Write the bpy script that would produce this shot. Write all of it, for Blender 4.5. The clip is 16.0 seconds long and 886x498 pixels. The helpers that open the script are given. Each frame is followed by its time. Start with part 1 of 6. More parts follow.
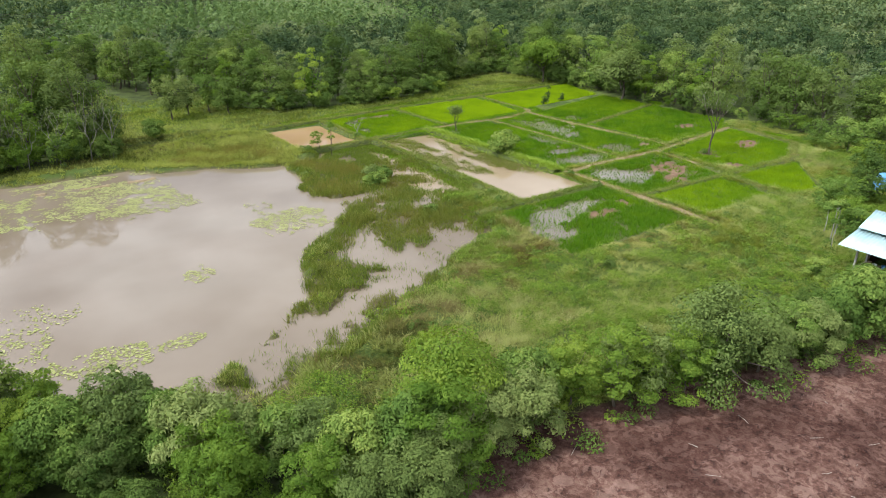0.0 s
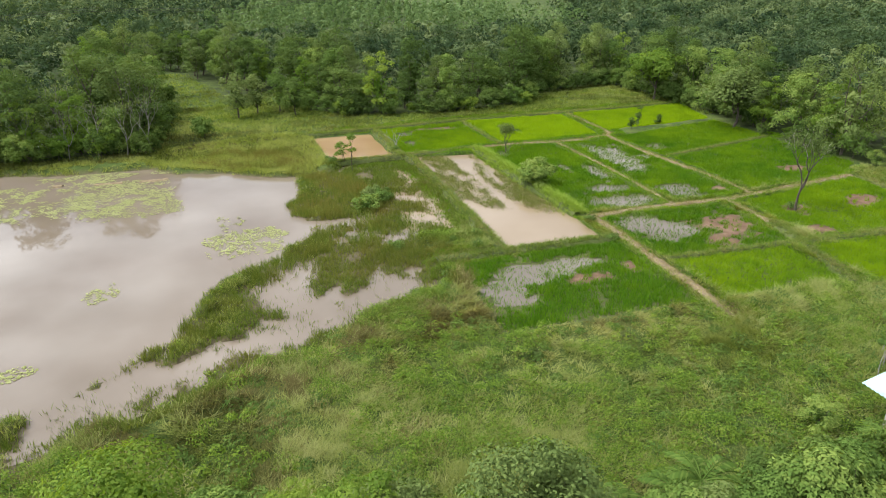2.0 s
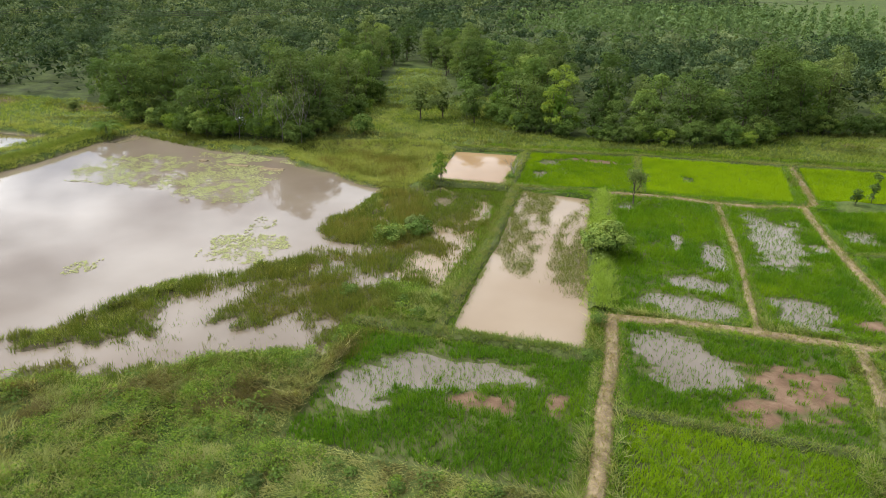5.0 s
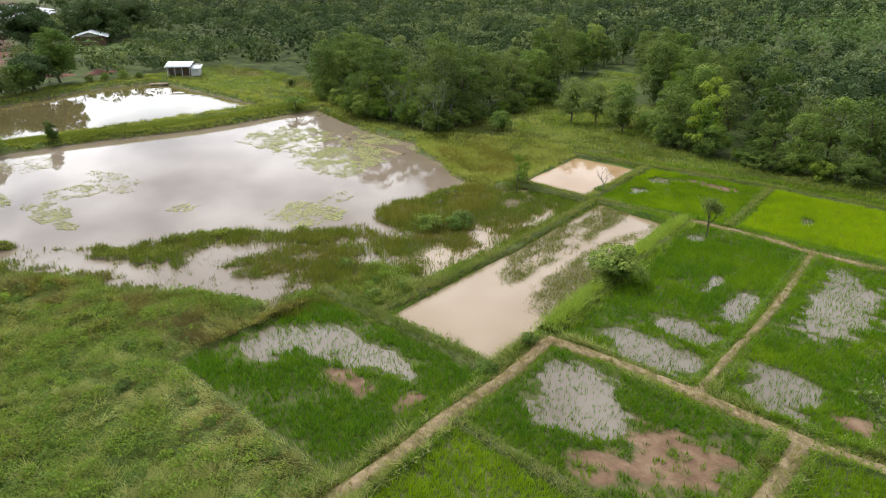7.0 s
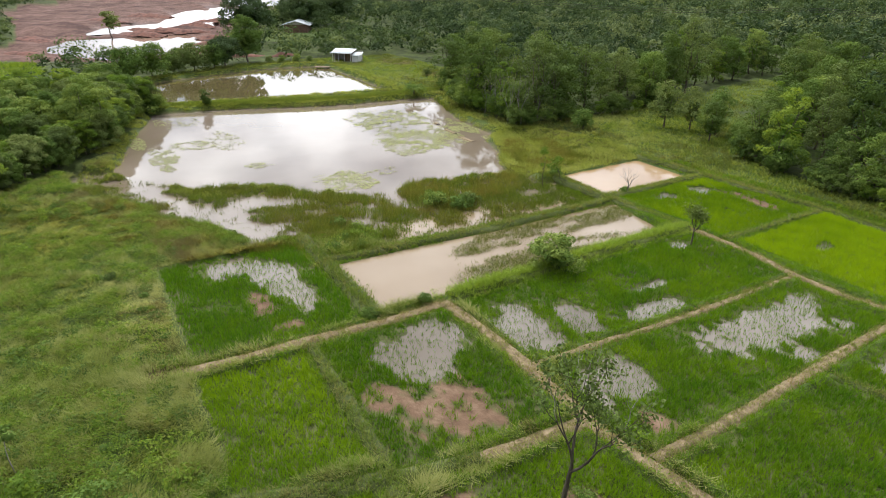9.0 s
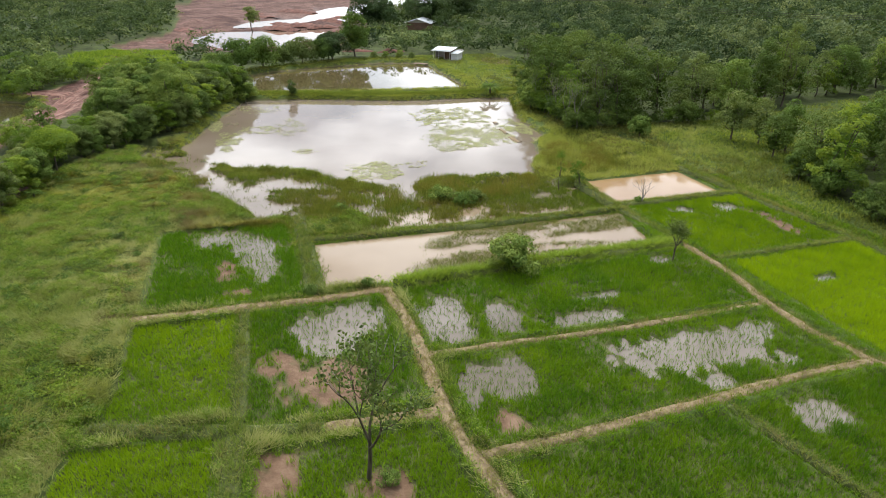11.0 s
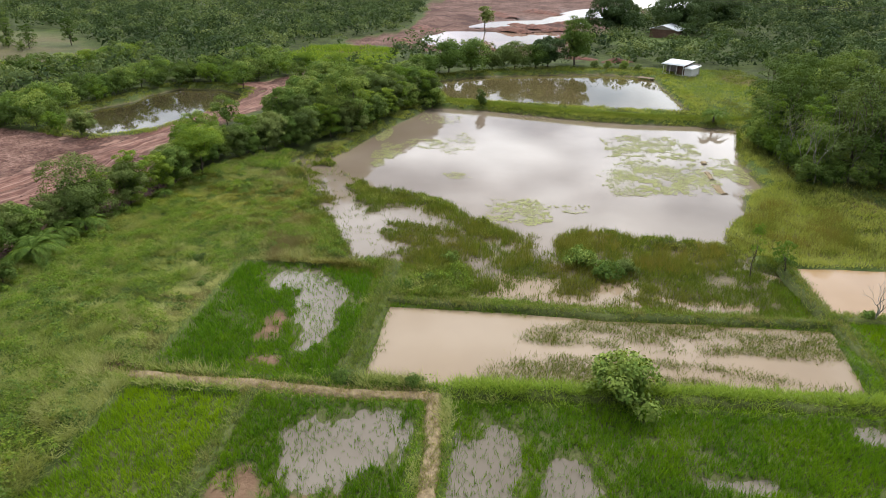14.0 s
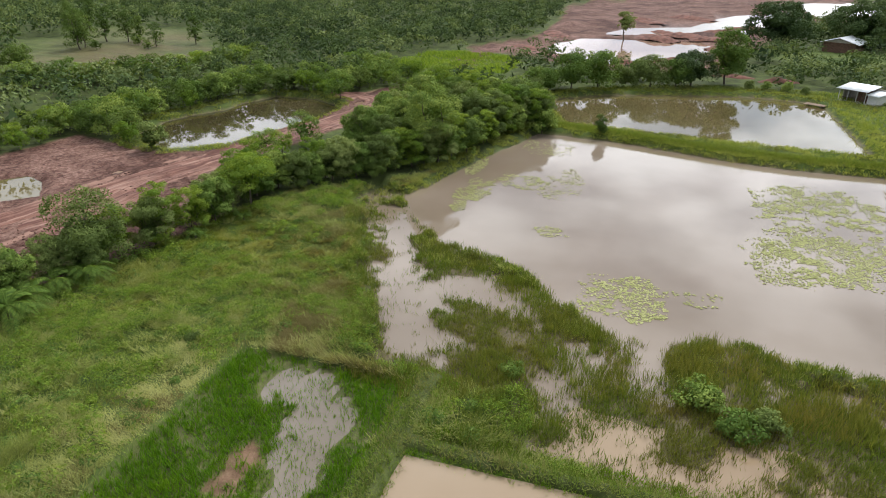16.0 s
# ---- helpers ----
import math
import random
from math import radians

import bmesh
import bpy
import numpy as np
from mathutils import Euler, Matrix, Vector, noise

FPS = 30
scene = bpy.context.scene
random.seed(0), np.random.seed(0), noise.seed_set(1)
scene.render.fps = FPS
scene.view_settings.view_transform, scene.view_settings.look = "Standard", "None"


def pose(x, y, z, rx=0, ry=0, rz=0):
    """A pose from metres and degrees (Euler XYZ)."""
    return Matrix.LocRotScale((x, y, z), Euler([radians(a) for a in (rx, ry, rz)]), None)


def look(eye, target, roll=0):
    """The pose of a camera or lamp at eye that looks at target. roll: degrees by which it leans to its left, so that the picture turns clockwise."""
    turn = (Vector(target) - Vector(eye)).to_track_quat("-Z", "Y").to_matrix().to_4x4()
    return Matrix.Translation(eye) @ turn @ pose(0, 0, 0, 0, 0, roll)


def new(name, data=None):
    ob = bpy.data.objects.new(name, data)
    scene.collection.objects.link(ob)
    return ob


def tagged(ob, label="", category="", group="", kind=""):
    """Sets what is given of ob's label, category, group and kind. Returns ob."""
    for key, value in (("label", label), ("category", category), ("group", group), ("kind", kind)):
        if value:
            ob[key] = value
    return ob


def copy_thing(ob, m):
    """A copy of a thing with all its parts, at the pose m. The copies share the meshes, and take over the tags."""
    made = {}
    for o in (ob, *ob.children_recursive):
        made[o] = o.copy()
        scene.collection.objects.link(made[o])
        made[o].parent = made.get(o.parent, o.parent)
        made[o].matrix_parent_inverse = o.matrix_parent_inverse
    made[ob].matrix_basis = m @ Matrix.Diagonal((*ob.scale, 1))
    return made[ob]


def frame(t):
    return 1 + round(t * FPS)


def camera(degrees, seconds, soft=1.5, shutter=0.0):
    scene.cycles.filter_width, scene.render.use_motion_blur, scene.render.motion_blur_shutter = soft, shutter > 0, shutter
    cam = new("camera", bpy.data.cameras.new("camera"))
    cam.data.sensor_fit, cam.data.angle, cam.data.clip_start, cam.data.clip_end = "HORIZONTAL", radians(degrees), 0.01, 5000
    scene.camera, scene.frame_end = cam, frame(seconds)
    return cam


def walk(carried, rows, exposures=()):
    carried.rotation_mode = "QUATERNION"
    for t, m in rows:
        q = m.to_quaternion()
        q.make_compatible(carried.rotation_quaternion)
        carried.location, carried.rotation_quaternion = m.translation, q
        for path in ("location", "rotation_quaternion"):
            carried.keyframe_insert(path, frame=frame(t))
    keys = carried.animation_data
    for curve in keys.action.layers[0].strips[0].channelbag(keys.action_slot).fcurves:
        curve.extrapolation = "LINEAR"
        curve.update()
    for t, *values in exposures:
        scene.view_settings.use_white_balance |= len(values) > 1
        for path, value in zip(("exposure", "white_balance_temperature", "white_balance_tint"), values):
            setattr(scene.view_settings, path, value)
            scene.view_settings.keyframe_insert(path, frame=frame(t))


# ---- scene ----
cam = camera(68.4, 16.0, 0.95)
METRES, EYE, TILT, LEAN, TURN = 127.39, 20.0, 0.0, 0.0, -33.6
ROWS = [
    (0.0, 0.0, 0.0, 0.0, -0.23, -23.6, 0.53),
    (0.5, 0.0316, 0.0197, -0.0004, 3.02, -23.58, 0.53),
    (1.0, 0.062, 0.0409, -0.0009, 7.38, -23.54, 0.49),
    (1.5, 0.0911, 0.0637, -0.0012, 11.79, -23.51, 0.42),
    (2.0, 0.1186, 0.0878, -0.0012, 16.22, -23.51, 0.36),
    (2.5, 0.1448, 0.1135, -0.0011, 21.03, -23.51, 0.28),
    (3.0, 0.1692, 0.1406, -0.0009, 26.33, -23.52, 0.21),
    (3.5, 0.1917, 0.1693, -0.0007, 31.83, -23.5, 0.13),
    (4.0, 0.2118, 0.1994, -0.0005, 37.26, -23.49, 0.06),
    (6.5, 0.3087, 0.3492, 0.0027, 67.61, -23.68, -0.33),
    (7.0, 0.3283, 0.3802, 0.0032, 73.95, -23.76, -0.4),
    (7.5, 0.3464, 0.4121, 0.0037, 80.28, -23.84, -0.47),
    (8.0, 0.3626, 0.4452, 0.0043, 86.42, -23.92, -0.5),
    (8.5, 0.3764, 0.4791, 0.005, 90.24, -23.99, -0.54),
    (11.0, 0.3817, 0.6134, 0.008, 107.04, -24.2, -0.59),
    (11.5, 0.3682, 0.6259, 0.008, 110.44, -24.24, -0.61),
    (12.0, 0.3513, 0.6341, 0.0077, 114.1, -24.28, -0.63),
    (12.5, 0.3315, 0.6386, 0.0073, 118.32, -24.33, -0.64),
    (13.0, 0.3094, 0.6395, 0.0074, 122.41, -24.41, -0.64),
    (13.5, 0.2855, 0.6366, 0.0071, 125.94, -24.44, -0.64),
    (14.0, 0.2605, 0.6309, 0.0068, 129.14, -24.47, -0.64),
    (14.5, 0.2349, 0.6222, 0.0065, 132.28, -24.52, -0.64),
    (15.0, 0.2088, 0.6107, 0.0062, 135.45, -24.55, -0.62),
    (15.5, 0.1827, 0.5966, 0.0061, 138.59, -24.59, -0.66),
    (16.0, 0.1587, 0.5788, 0.0064, 141.17, -24.62, -0.6),
]
walk(cam, [(t, pose(0, 0, EYE, TILT, LEAN, TURN) @ pose(METRES * x, METRES * y, METRES * z, 90 + pitch, roll, yaw)) for t, x, y, z, yaw, pitch, roll in ROWS],
     ((0.0, 0.97, 6320, 8.5), (4.0, 0.83, 6450, 9.5), (8.0, 0.7, 6500, 10), (12.0, 0.71, 6500, 10), (16.0, 0.56, 6500, 10)))

# ---- world and sun: a bright, broken overcast ----
SUN_UP, SUN_ROUND = radians(55), radians(282)
world = bpy.data.worlds.new("overcast_sky")
scene.world = world
world.use_nodes = True
wt = world.node_tree
wt.nodes.clear()


def wnode(kind, **values):
    n = wt.nodes.new(kind)
    for k, v in values.items():
        n.inputs[k].default_value = v
    return n


w_out = wnode("ShaderNodeOutputWorld")
sky = wnode("ShaderNodeTexSky")
sky.sky_type, sky.sun_disc, sky.sun_elevation, sky.sun_rotation = "NISHITA", False, SUN_UP, SUN_ROUND
blue = wnode("ShaderNodeBackground", Strength=0.09)
cloud = wnode("ShaderNodeBackground", Strength=1.15)
w_mix = wnode("ShaderNodeMixShader")
w_co = wnode("ShaderNodeTexCoord")
w_map = wnode("ShaderNodeMapping", Scale=(1.0, 1.0, 2.6), Location=(0.35, 0.1, 0.2))
w_big = wnode("ShaderNodeTexNoise", Scale=2.3, Detail=6.0, Roughness=0.55, Distortion=0.4)
w_fine = wnode("ShaderNodeTexNoise", Scale=4.1, Detail=5.0, Roughness=0.5)
w_cover = wnode("ShaderNodeMapRange", **{"From Min": 0.28, "From Max": 0.48})
w_tone = wnode("ShaderNodeValToRGB")
# the cloud is brighter towards the hidden sun
w_dot = wnode("ShaderNodeVectorMath")
w_dot.operation = "DOT_PRODUCT"
w_dot.inputs[1].default_value = (math.sin(SUN_ROUND) * math.cos(SUN_UP * 0.7), math.cos(SUN_ROUND) * math.cos(SUN_UP * 0.7), math.sin(SUN_UP * 0.7))
w_glow = wnode("ShaderNodeMapRange", **{"From Min": 0.05, "From Max": 0.95, "To Min": 0.72, "To Max": 1.95})
w_tone.color_ramp.elements[0].position, w_tone.color_ramp.elements[0].color = 0.38, (0.36, 0.39, 0.46, 1)
w_tone.color_ramp.elements[1].position, w_tone.color_ramp.elements[1].color = 0.6, (1.01, 1.04, 1.09, 1)
for a, b in ((w_co.outputs["Generated"], w_map.inputs[0]), (w_map.outputs[0], w_big.inputs[0]), (w_map.outputs[0], w_fine.inputs[0]),
             (w_big.outputs[0], w_cover.inputs[0]), (w_fine.outputs[0], w_tone.inputs[0]), (w_tone.outputs[0], cloud.inputs[0]),
             (w_co.outputs["Generated"], w_dot.inputs[0]), (w_dot.outputs["Value"], w_glow.inputs[0]), (w_glow.outputs[0], cloud.inputs[1]), (sky.outputs[0], blue.inputs[0]), (w_cover.outputs[0], w_mix.inputs[0]), (blue.outputs[0], w_mix.inputs[1]),
             (cloud.outputs[0], w_mix.inputs[2]), (w_mix.outputs[0], w_out.inputs[0])):
    wt.links.new(a, b)
sun = new("sun", bpy.data.lights.new("sun", "SUN"))
sun.data.energy, sun.data.angle, sun.data.color = 2.3, radians(9), (1.0, 0.955, 0.88)
sun.matrix_world = look((0, 0, 60), (math.sin(SUN_ROUND) * -40, math.cos(SUN_ROUND) * -40, 60 - 40 * math.tan(SUN_UP)))

# ---- arithmetic on plans ----
rng = np.random.default_rng(7)


def smooth(a, b, x):
    u = np.clip((x - a) / (b - a), 0, 1)
    return u * u * (3 - 2 * u)


def vnoise(p, scale, seed=0):
    """Smooth value noise, 0 to 1, at points (n, 2)."""
    q = np.asarray(p, float)[:, :2] * scale + 1000.0 + seed * 17.31
    i = np.floor(q).astype(np.int64)
    f = q - i
    f = f * f * (3 - 2 * f)

    def at(dx, dy):
        h = (i[:, 0] + dx) * 374761393 + (i[:, 1] + dy) * 668265263 + seed * 974711
        h = (h ^ (h >> 13)) * 1274126177
        return ((h ^ (h >> 16)) & 0xFFFF) / 65535.0
    top = at(0, 0) * (1 - f[:, 0]) + at(1, 0) * f[:, 0]
    low = at(0, 1) * (1 - f[:, 0]) + at(1, 1) * f[:, 0]
    return top * (1 - f[:, 1]) + low * f[:, 1]


def fbm(p, scale, seed=0, octaves=3):
    total, weight, amp = 0.0, 0.0, 1.0
    for o in range(octaves):
        total, weight = total + amp * vnoise(p, scale * 2 ** o, seed + o), weight + amp
        amp *= 0.5
    return total / weight


def sdf(p, poly):
    """Signed distance to a closed outline, negative inside."""
    p = np.asarray(p, float)[:, :2]
    poly = np.array(poly, float)
    best, inside = np.full(len(p), 1e9), np.zeros(len(p), bool)
    for a, b in zip(poly, np.roll(poly, -1, 0)):
        e, w = b - a, p - a
        u = np.clip(w @ e / (e @ e), 0, 1)
        best = np.minimum(best, ((w - u[:, None] * e) ** 2).sum(1))
        cross = (a[1] > p[:, 1]) != (b[1] > p[:, 1])
        xs = a[0] + (p[:, 1] - a[1]) * e[0] / (e[1] if e[1] else 1e-9)
        inside ^= cross & (p[:, 0] < xs)
    return np.where(inside, -1, 1) * np.sqrt(best)


def line_gap(p, line):
    """Distance to an open line of points."""
    p = np.asarray(p, float)[:, :2]
    best = np.full(len(p), 1e9)
    for a, b in zip(np.array(line[:-1], float), np.array(line[1:], float)):
        e, w = b - a, p - a
        u = np.clip(w @ e / (e @ e), 0, 1)
        best = np.minimum(best, ((w - u[:, None] * e) ** 2).sum(1))
    return np.sqrt(best)


def ellipse(p, cx, cy, rx, ry):
    """About 1 at the middle, 0 at the rim, with an uneven edge."""
    p = np.asarray(p, float)
    r = np.sqrt(((p[:, 0] - cx) / rx) ** 2 + ((p[:, 1] - cy) / ry) ** 2)
    return 1 - r + 0.95 * (fbm(p, 0.8, 3, 4) - 0.5)


def patch(p, cx, cy, rx, ry):
    """Like ellipse, but squarer and drawn out along the planted rows."""
    p = np.asarray(p, float)
    r = (np.abs((p[:, 0] - cx) / rx) ** 2.8 + np.abs((p[:, 1] - cy) / ry) ** 2.8) ** (1 / 2.8)
    return 1 - r + 1.1 * (fbm(p * np.array([0.5, 1.3]), 0.75, 3, 4) - 0.5) + 0.8 * (fbm(p * np.array([0.6, 1.5]), 1.7, 9, 2) - 0.5)


# ---- the plan, in metres ----
POND_Z, FIELD_Z = 0.15, 0.5
POND = [(-22.6, 37.6), (-7, 32.8), (0.4, 30.9), (4.5, 29.6), (9, 31.6), (12, 34.6), (14.3, 37.3), (15.4, 41), (17, 44), (20.6, 46.6), (22.6, 49.6),
        (23.8, 51.6), (26.5, 51.8), (26.3, 53.2), (23.6, 53.2), (21.6, 55.2), (22, 58), (23.7, 60.5), (23.6, 64.5), (24, 66.6), (20.9, 67.6), (16.5, 70.3),
        (12, 71.5), (9, 74.5), (-1, 74.9), (-8, 77.4), (-15.2, 79.6), (-16.6, 74), (-16.4, 68), (-17.4, 60), (-19.3, 54), (-21.6, 47.5)]
FAR_POND = [(-27, 40.5), (-36, 37), (-44, 36.4), (-50, 43.5), (-54, 56), (-56.5, 66), (-54.5, 74.5), (-51, 75.6), (-36, 75.3), (-23, 75.4), (-24.5, 60)]
SIDE_POND = [(0.2, 0.6), (-1.2, -4.5), (-5, -8.5), (-12, -9.6), (-15.5, -8.6), (-20, -6.4), (-24.6, -6.6), (-30.6, -4.4), (-31.2, 2.4), (-28, 7.4), (-25, 9.2), (-16.4, 8.3), (-9, 6.6), (-3.4, 4.8)]
ROAD_POOL = [(13.4, -8.4), (11.4, -6.8), (12.4, -3.8), (15.8, -0.4), (18, -2), (19.5, -6), (16.5, -9)]
RED_WATER = [(-103, 28), (-116, 33), (-121, 49), (-122, 60), (-92, 58.5), (-84, 47), (-85, 38)]
RED_WATER_B = [(-140, 40), (-158, 48), (-170, 64), (-202, 74), (-224, 92), (-205, 96), (-150, 70)]
RED_WATER_C = [(-222, 107), (-284, 114), (-300, 130), (-277, 136), (-242, 124)]
BROWN_POND = [(27.4, 69.3), (26.8, 81.6), (34.3, 81.6), (34.9, 69.4)]
MARSH_WATER = [(3.6, 27.8), (8, 28.3), (12.5, 30.2), (16.3, 32.4), (19, 32.9), (23, 34.6), (27.5, 36.9), (29.9, 38.4), (29.9, 41.8), (25.5, 40.4),
               (22.6, 39.4), (21.4, 41.6), (19.2, 38.4), (16.4, 36.6), (13.6, 34.8), (10.6, 33), (7.0, 31.4)]
MARSH_B = [(30.5, 49), (35.6, 46.6), (35.6, 69), (29, 69), (28.4, 66.4), (30.6, 62), (31, 55)]
MARSH_A = [(3.4, 27.4), (8, 27.9), (13, 30), (16.3, 32), (19, 32.6), (23, 34.4), (27, 36.6), (30.2, 37.6), (31, 42), (30.4, 46), (35.6, 45.5), (35.6, 69),
           (29, 69), (27.6, 66.6), (24.6, 66.2), (24.4, 60), (22.2, 58), (22, 55), (24.5, 53), (22.5, 48.5), (17.5, 44), (14.3, 37.3), (11.5, 33.8)]
NORTH_WET = [(9, 74.6), (16.5, 70.5), (24.2, 66.8), (26.8, 70), (26.4, 81), (20, 83), (10, 79)]
RED_FIELD = [(44, 10.6), (36, 12.5), (30, 13.6), (25, 15.4), (20, 16.4), (16, 17.2), (11.5, 16.4), (6.2, 9.4), (-2, 11), (-11, 13), (-23, 16), (-33, 14.2),
             (-44, 16.6), (-60, 17), (-84, 16), (-84, 12), (-60, 12.6), (-44, 11.6), (-35, 8.8), (-33.4, 5), (-32.2, 5), (-30.6, 8.6), (-25, 10.2), (-16.6, 9.3), (-9, 7.7), (0, 6.2), (2.8, 1.3), (0, -12),
             (14, -14), (30, -22), (60, -20)]
ROAD_LINE = [(30, 3), (20, 3.5), (10, 5), (2, 7.5), (-9, 10), (-23, 12), (-33, 11.5), (-60, 15)]
PUDDLES = [(10.5, 2.2, 2.2, 0.6), (8.2, 1.0, 0.7, 0.5), (-8, 9.6, 1.4, 0.4), (-25, 12.6, 2.6, 0.5), (-29, 10.4, 1.5, 0.8), (26, 2, 2.5, 1.0), (21, 5.5, 1.4, 0.5)]
CLEARING = [(-21, -60), (-25, -44), (-39, -31.5), (-60, -28.5), (-70, -41), (-84, -58), (-100, -72), (-92, -98), (-54, -80)]
RED_FAR = [(-90, 7), (-118, 20), (-172, 19), (-240, 12), (-340, 60), (-330, 150), (-206, 118), (-165, 84), (-112, 74), (-96, 63), (-74, 64), (-70, 47), (-79, 30)]
# name, outline, share of bright yellow-green, wet spots, bare spots
FIELDS = [
    ("one", [(31.6, 30.6), (31.8, 40.3), (44.8, 40.6), (44.7, 30.4)], 0.05, [(33.8, 35.2, 2.0, 1.9), (36.6, 37.4, 3.2, 1.9), (40.0, 38.2, 2.0, 1.0)], [(39.8, 35.7, 1.7, 0.8), (43.4, 36.2, 0.6, 1.0)]),
    ("two", [(46.5, 30.2), (46.6, 36.1), (56.2, 35.8), (55.6, 30.0)], 0.48, [], []),
    ("three", [(46.6, 37), (46.4, 45.2), (57.8, 45.1), (57.4, 36.5)], 0.1, [(48.8, 42.4, 2.4, 2.6), (51.2, 41.2, 1.8, 1.6)], [(54.9, 40.8, 2.8, 3.0), (52.8, 38.0, 1.4, 1.2)]),
    ("four", [(46, 46.9), (45.2, 69.2), (53.4, 68.9), (53.3, 46.9)], 0.12, [(50.6, 48.4, 3.1, 2.1), (51.2, 51.8, 1.9, 1.5), (52.6, 57.4, 0.9, 3.0), (50.1, 59.6, 0.5, 2.3), (46.3, 66.4, 0.7, 1)], []),
    ("five", [(54.7, 46.8), (54.7, 68.9), (60.8, 68.6), (61.7, 47.3)], 0.15, [(57.2, 49.4, 2.0, 2.5), (57.5, 62.0, 2.0, 6.0), (59.5, 66.0, 0.9, 0.7), (60.4, 60.6, 0.6, 0.8)], [(60.5, 48.5, 1.1, 0.8)]),
    ("six", [(63.3, 47.5), (62.8, 59.1), (79, 63), (79.8, 51.5), (75.6, 48.8)], 0.25, [], [(72, 52, 2, 1.4)]),
    ("seven", [(62.7, 60.2), (61.9, 69.4), (79.2, 73), (79.6, 64)], 0.3, [(64.0, 64.1, 1.4, 1.4)], []),
    ("eight", [(48.0, 71.2), (47.5, 83.3), (61.8, 83.1), (60.8, 71.4)], 0.95, [(52, 76.1, 0.6, 0.9)], []),
    ("nine", [(35.8, 70.3), (35.5, 82), (46.6, 82.8), (46.8, 70.9)], 0.5, [(37.6, 74.1, 0.9, 1.5), (38, 79.2, 1.6, 1.0)], [(41.6, 80.4, 4.8, 0.9)]),
    ("ten", [(62.9, 72.4), (63.4, 83.8), (82, 83.8), (79.2, 74.2)], 0.9, [], []),
    ("eleven", [(57.3, 29), (57.7, 35.2), (67.6, 34.6), (60.6, 28.2)], 0.6, [], []),
    ("twelve", [(59.6, 36.8), (59.8, 45.0), (75.2, 47.3), (74.2, 39.4), (68.4, 36.2)], 0.42, [], [(61.0, 37.8, 1.8, 1.3), (63.2, 42.2, 1.2, 1.8), (70, 42, 2.4, 1.5)]),
]
FLOODED = [(36.7, 42.0), (44.3, 41.9), (44.4, 48), (43.0, 67.8), (36.7, 68.6)]
# line, width, height, share of dry straw
BUNDS = [
    ([(45.3, 28.4), (45.5, 30.4), (45.6, 33), (45.7, 36.5), (45.8, 41.4), (45.5, 45.6)], 0.75, 0.21, 0.95),
    ([(45.4, 45.7), (50, 46.2), (54, 46), (59.5, 45.9), (66, 46.8), (75.6, 48.1)], 0.7, 0.2, 0.8),
    ([(45.1, 46.6), (44.7, 52), (44.3, 60), (44, 69.6)], 1.15, 0.4, 0.0),
    ([(30.8, 41.2), (36, 41.3), (44.8, 41.2)], 1.0, 0.3, 0.1),
    ([(36, 41.4), (36.2, 55), (36, 69)], 0.75, 0.24, 0.25),
    ([(54, 46.4), (54.2, 58), (54, 69.2)], 0.5, 0.17, 0.7),
    ([(43.9, 69.7), (50, 69.9), (54.3, 69.3), (58, 69.4), (61.2, 70.2), (62.3, 71), (62.6, 78), (62.8, 84)], 0.65, 0.2, 0.75),
    ([(62.4, 46.6), (62.4, 51), (61.9, 57), (61.2, 66), (61.2, 70)], 0.6, 0.2, 0.65),
    ([(46, 36.6), (57, 36.1)], 0.6, 0.22, 0.15),
    ([(55.8, 29.4), (57.0, 33), (58.1, 37), (58.6, 40)], 0.85, 0.26, 0.2),
    ([(58.6, 39.8), (58.8, 42), (59.0, 45.6)], 0.7, 0.22, 0.6),
    ([(47.3, 70.6), (47.1, 83.5)], 0.5, 0.22, 0.2),
    ([(35.2, 69.4), (35.0, 82)], 0.9, 0.3, 0.1),
    ([(26.4, 82.2), (35, 82.6), (47, 83.8), (62, 83.9), (82, 84.8)], 0.9, 0.3, 0.15),
    ([(62.4, 59.7), (79.5, 63.5)], 0.5, 0.24, 0.2),
    ([(57.2, 36.1), (68.4, 35.3), (74.6, 38.8), (76, 47.8)], 0.8, 0.28, 0.3),
    ([(26.6, 69.2), (35, 69.1), (43.9, 69.7)], 0.8, 0.26, 0.2),
]
DAM = [(-25.2, 39.2), (-23.4, 47), (-21.2, 54), (-19.4, 60.5), (-18.4, 66), (-18.4, 71), (-18.6, 76), (-18.0, 82)]
# places without woods
OPEN_GROUND = [
    [(37, 15.5), (25, 17.6), (19, 18.7), (8.5, 22), (4, 28), (-2, 33), (-13, 35.8), (-24, 39.5), (-37, 35.5), (-46, 35), (-57, 50), (-60, 66), (-60, 92), (-45, 95),
     (-30, 91), (-18, 82.5), (-5, 77.5), (9, 78), (10, 98), (-1, 150), (9, 137), (17, 108), (26, 116), (28, 96), (32, 91.5), (40, 88.4), (58, 89),
     (67, 99), (79, 101), (81, 89), (80.5, 80), (79, 62), (80, 47), (79, 38), (79, 30), (70, 22), (60, 15), (50, 11), (42, 11.5)],
    RED_FIELD, SIDE_POND, RED_FAR, RED_WATER, RED_WATER_B, RED_WATER_C,
    [(-63, 0), (-50, 9), (-52, 23), (-70, 26), (-82, 22), (-84, 5)],
    CLEARING,
    [(-118, 82), (-100, 74), (-90, 82), (-96, 96), (-114, 98)],
    [(101, 186), (117, 192), (136, 240), (114, 243)],
    [(98, 440), (90, 250), (122, 244), (150, 258), (215, 420)],
]


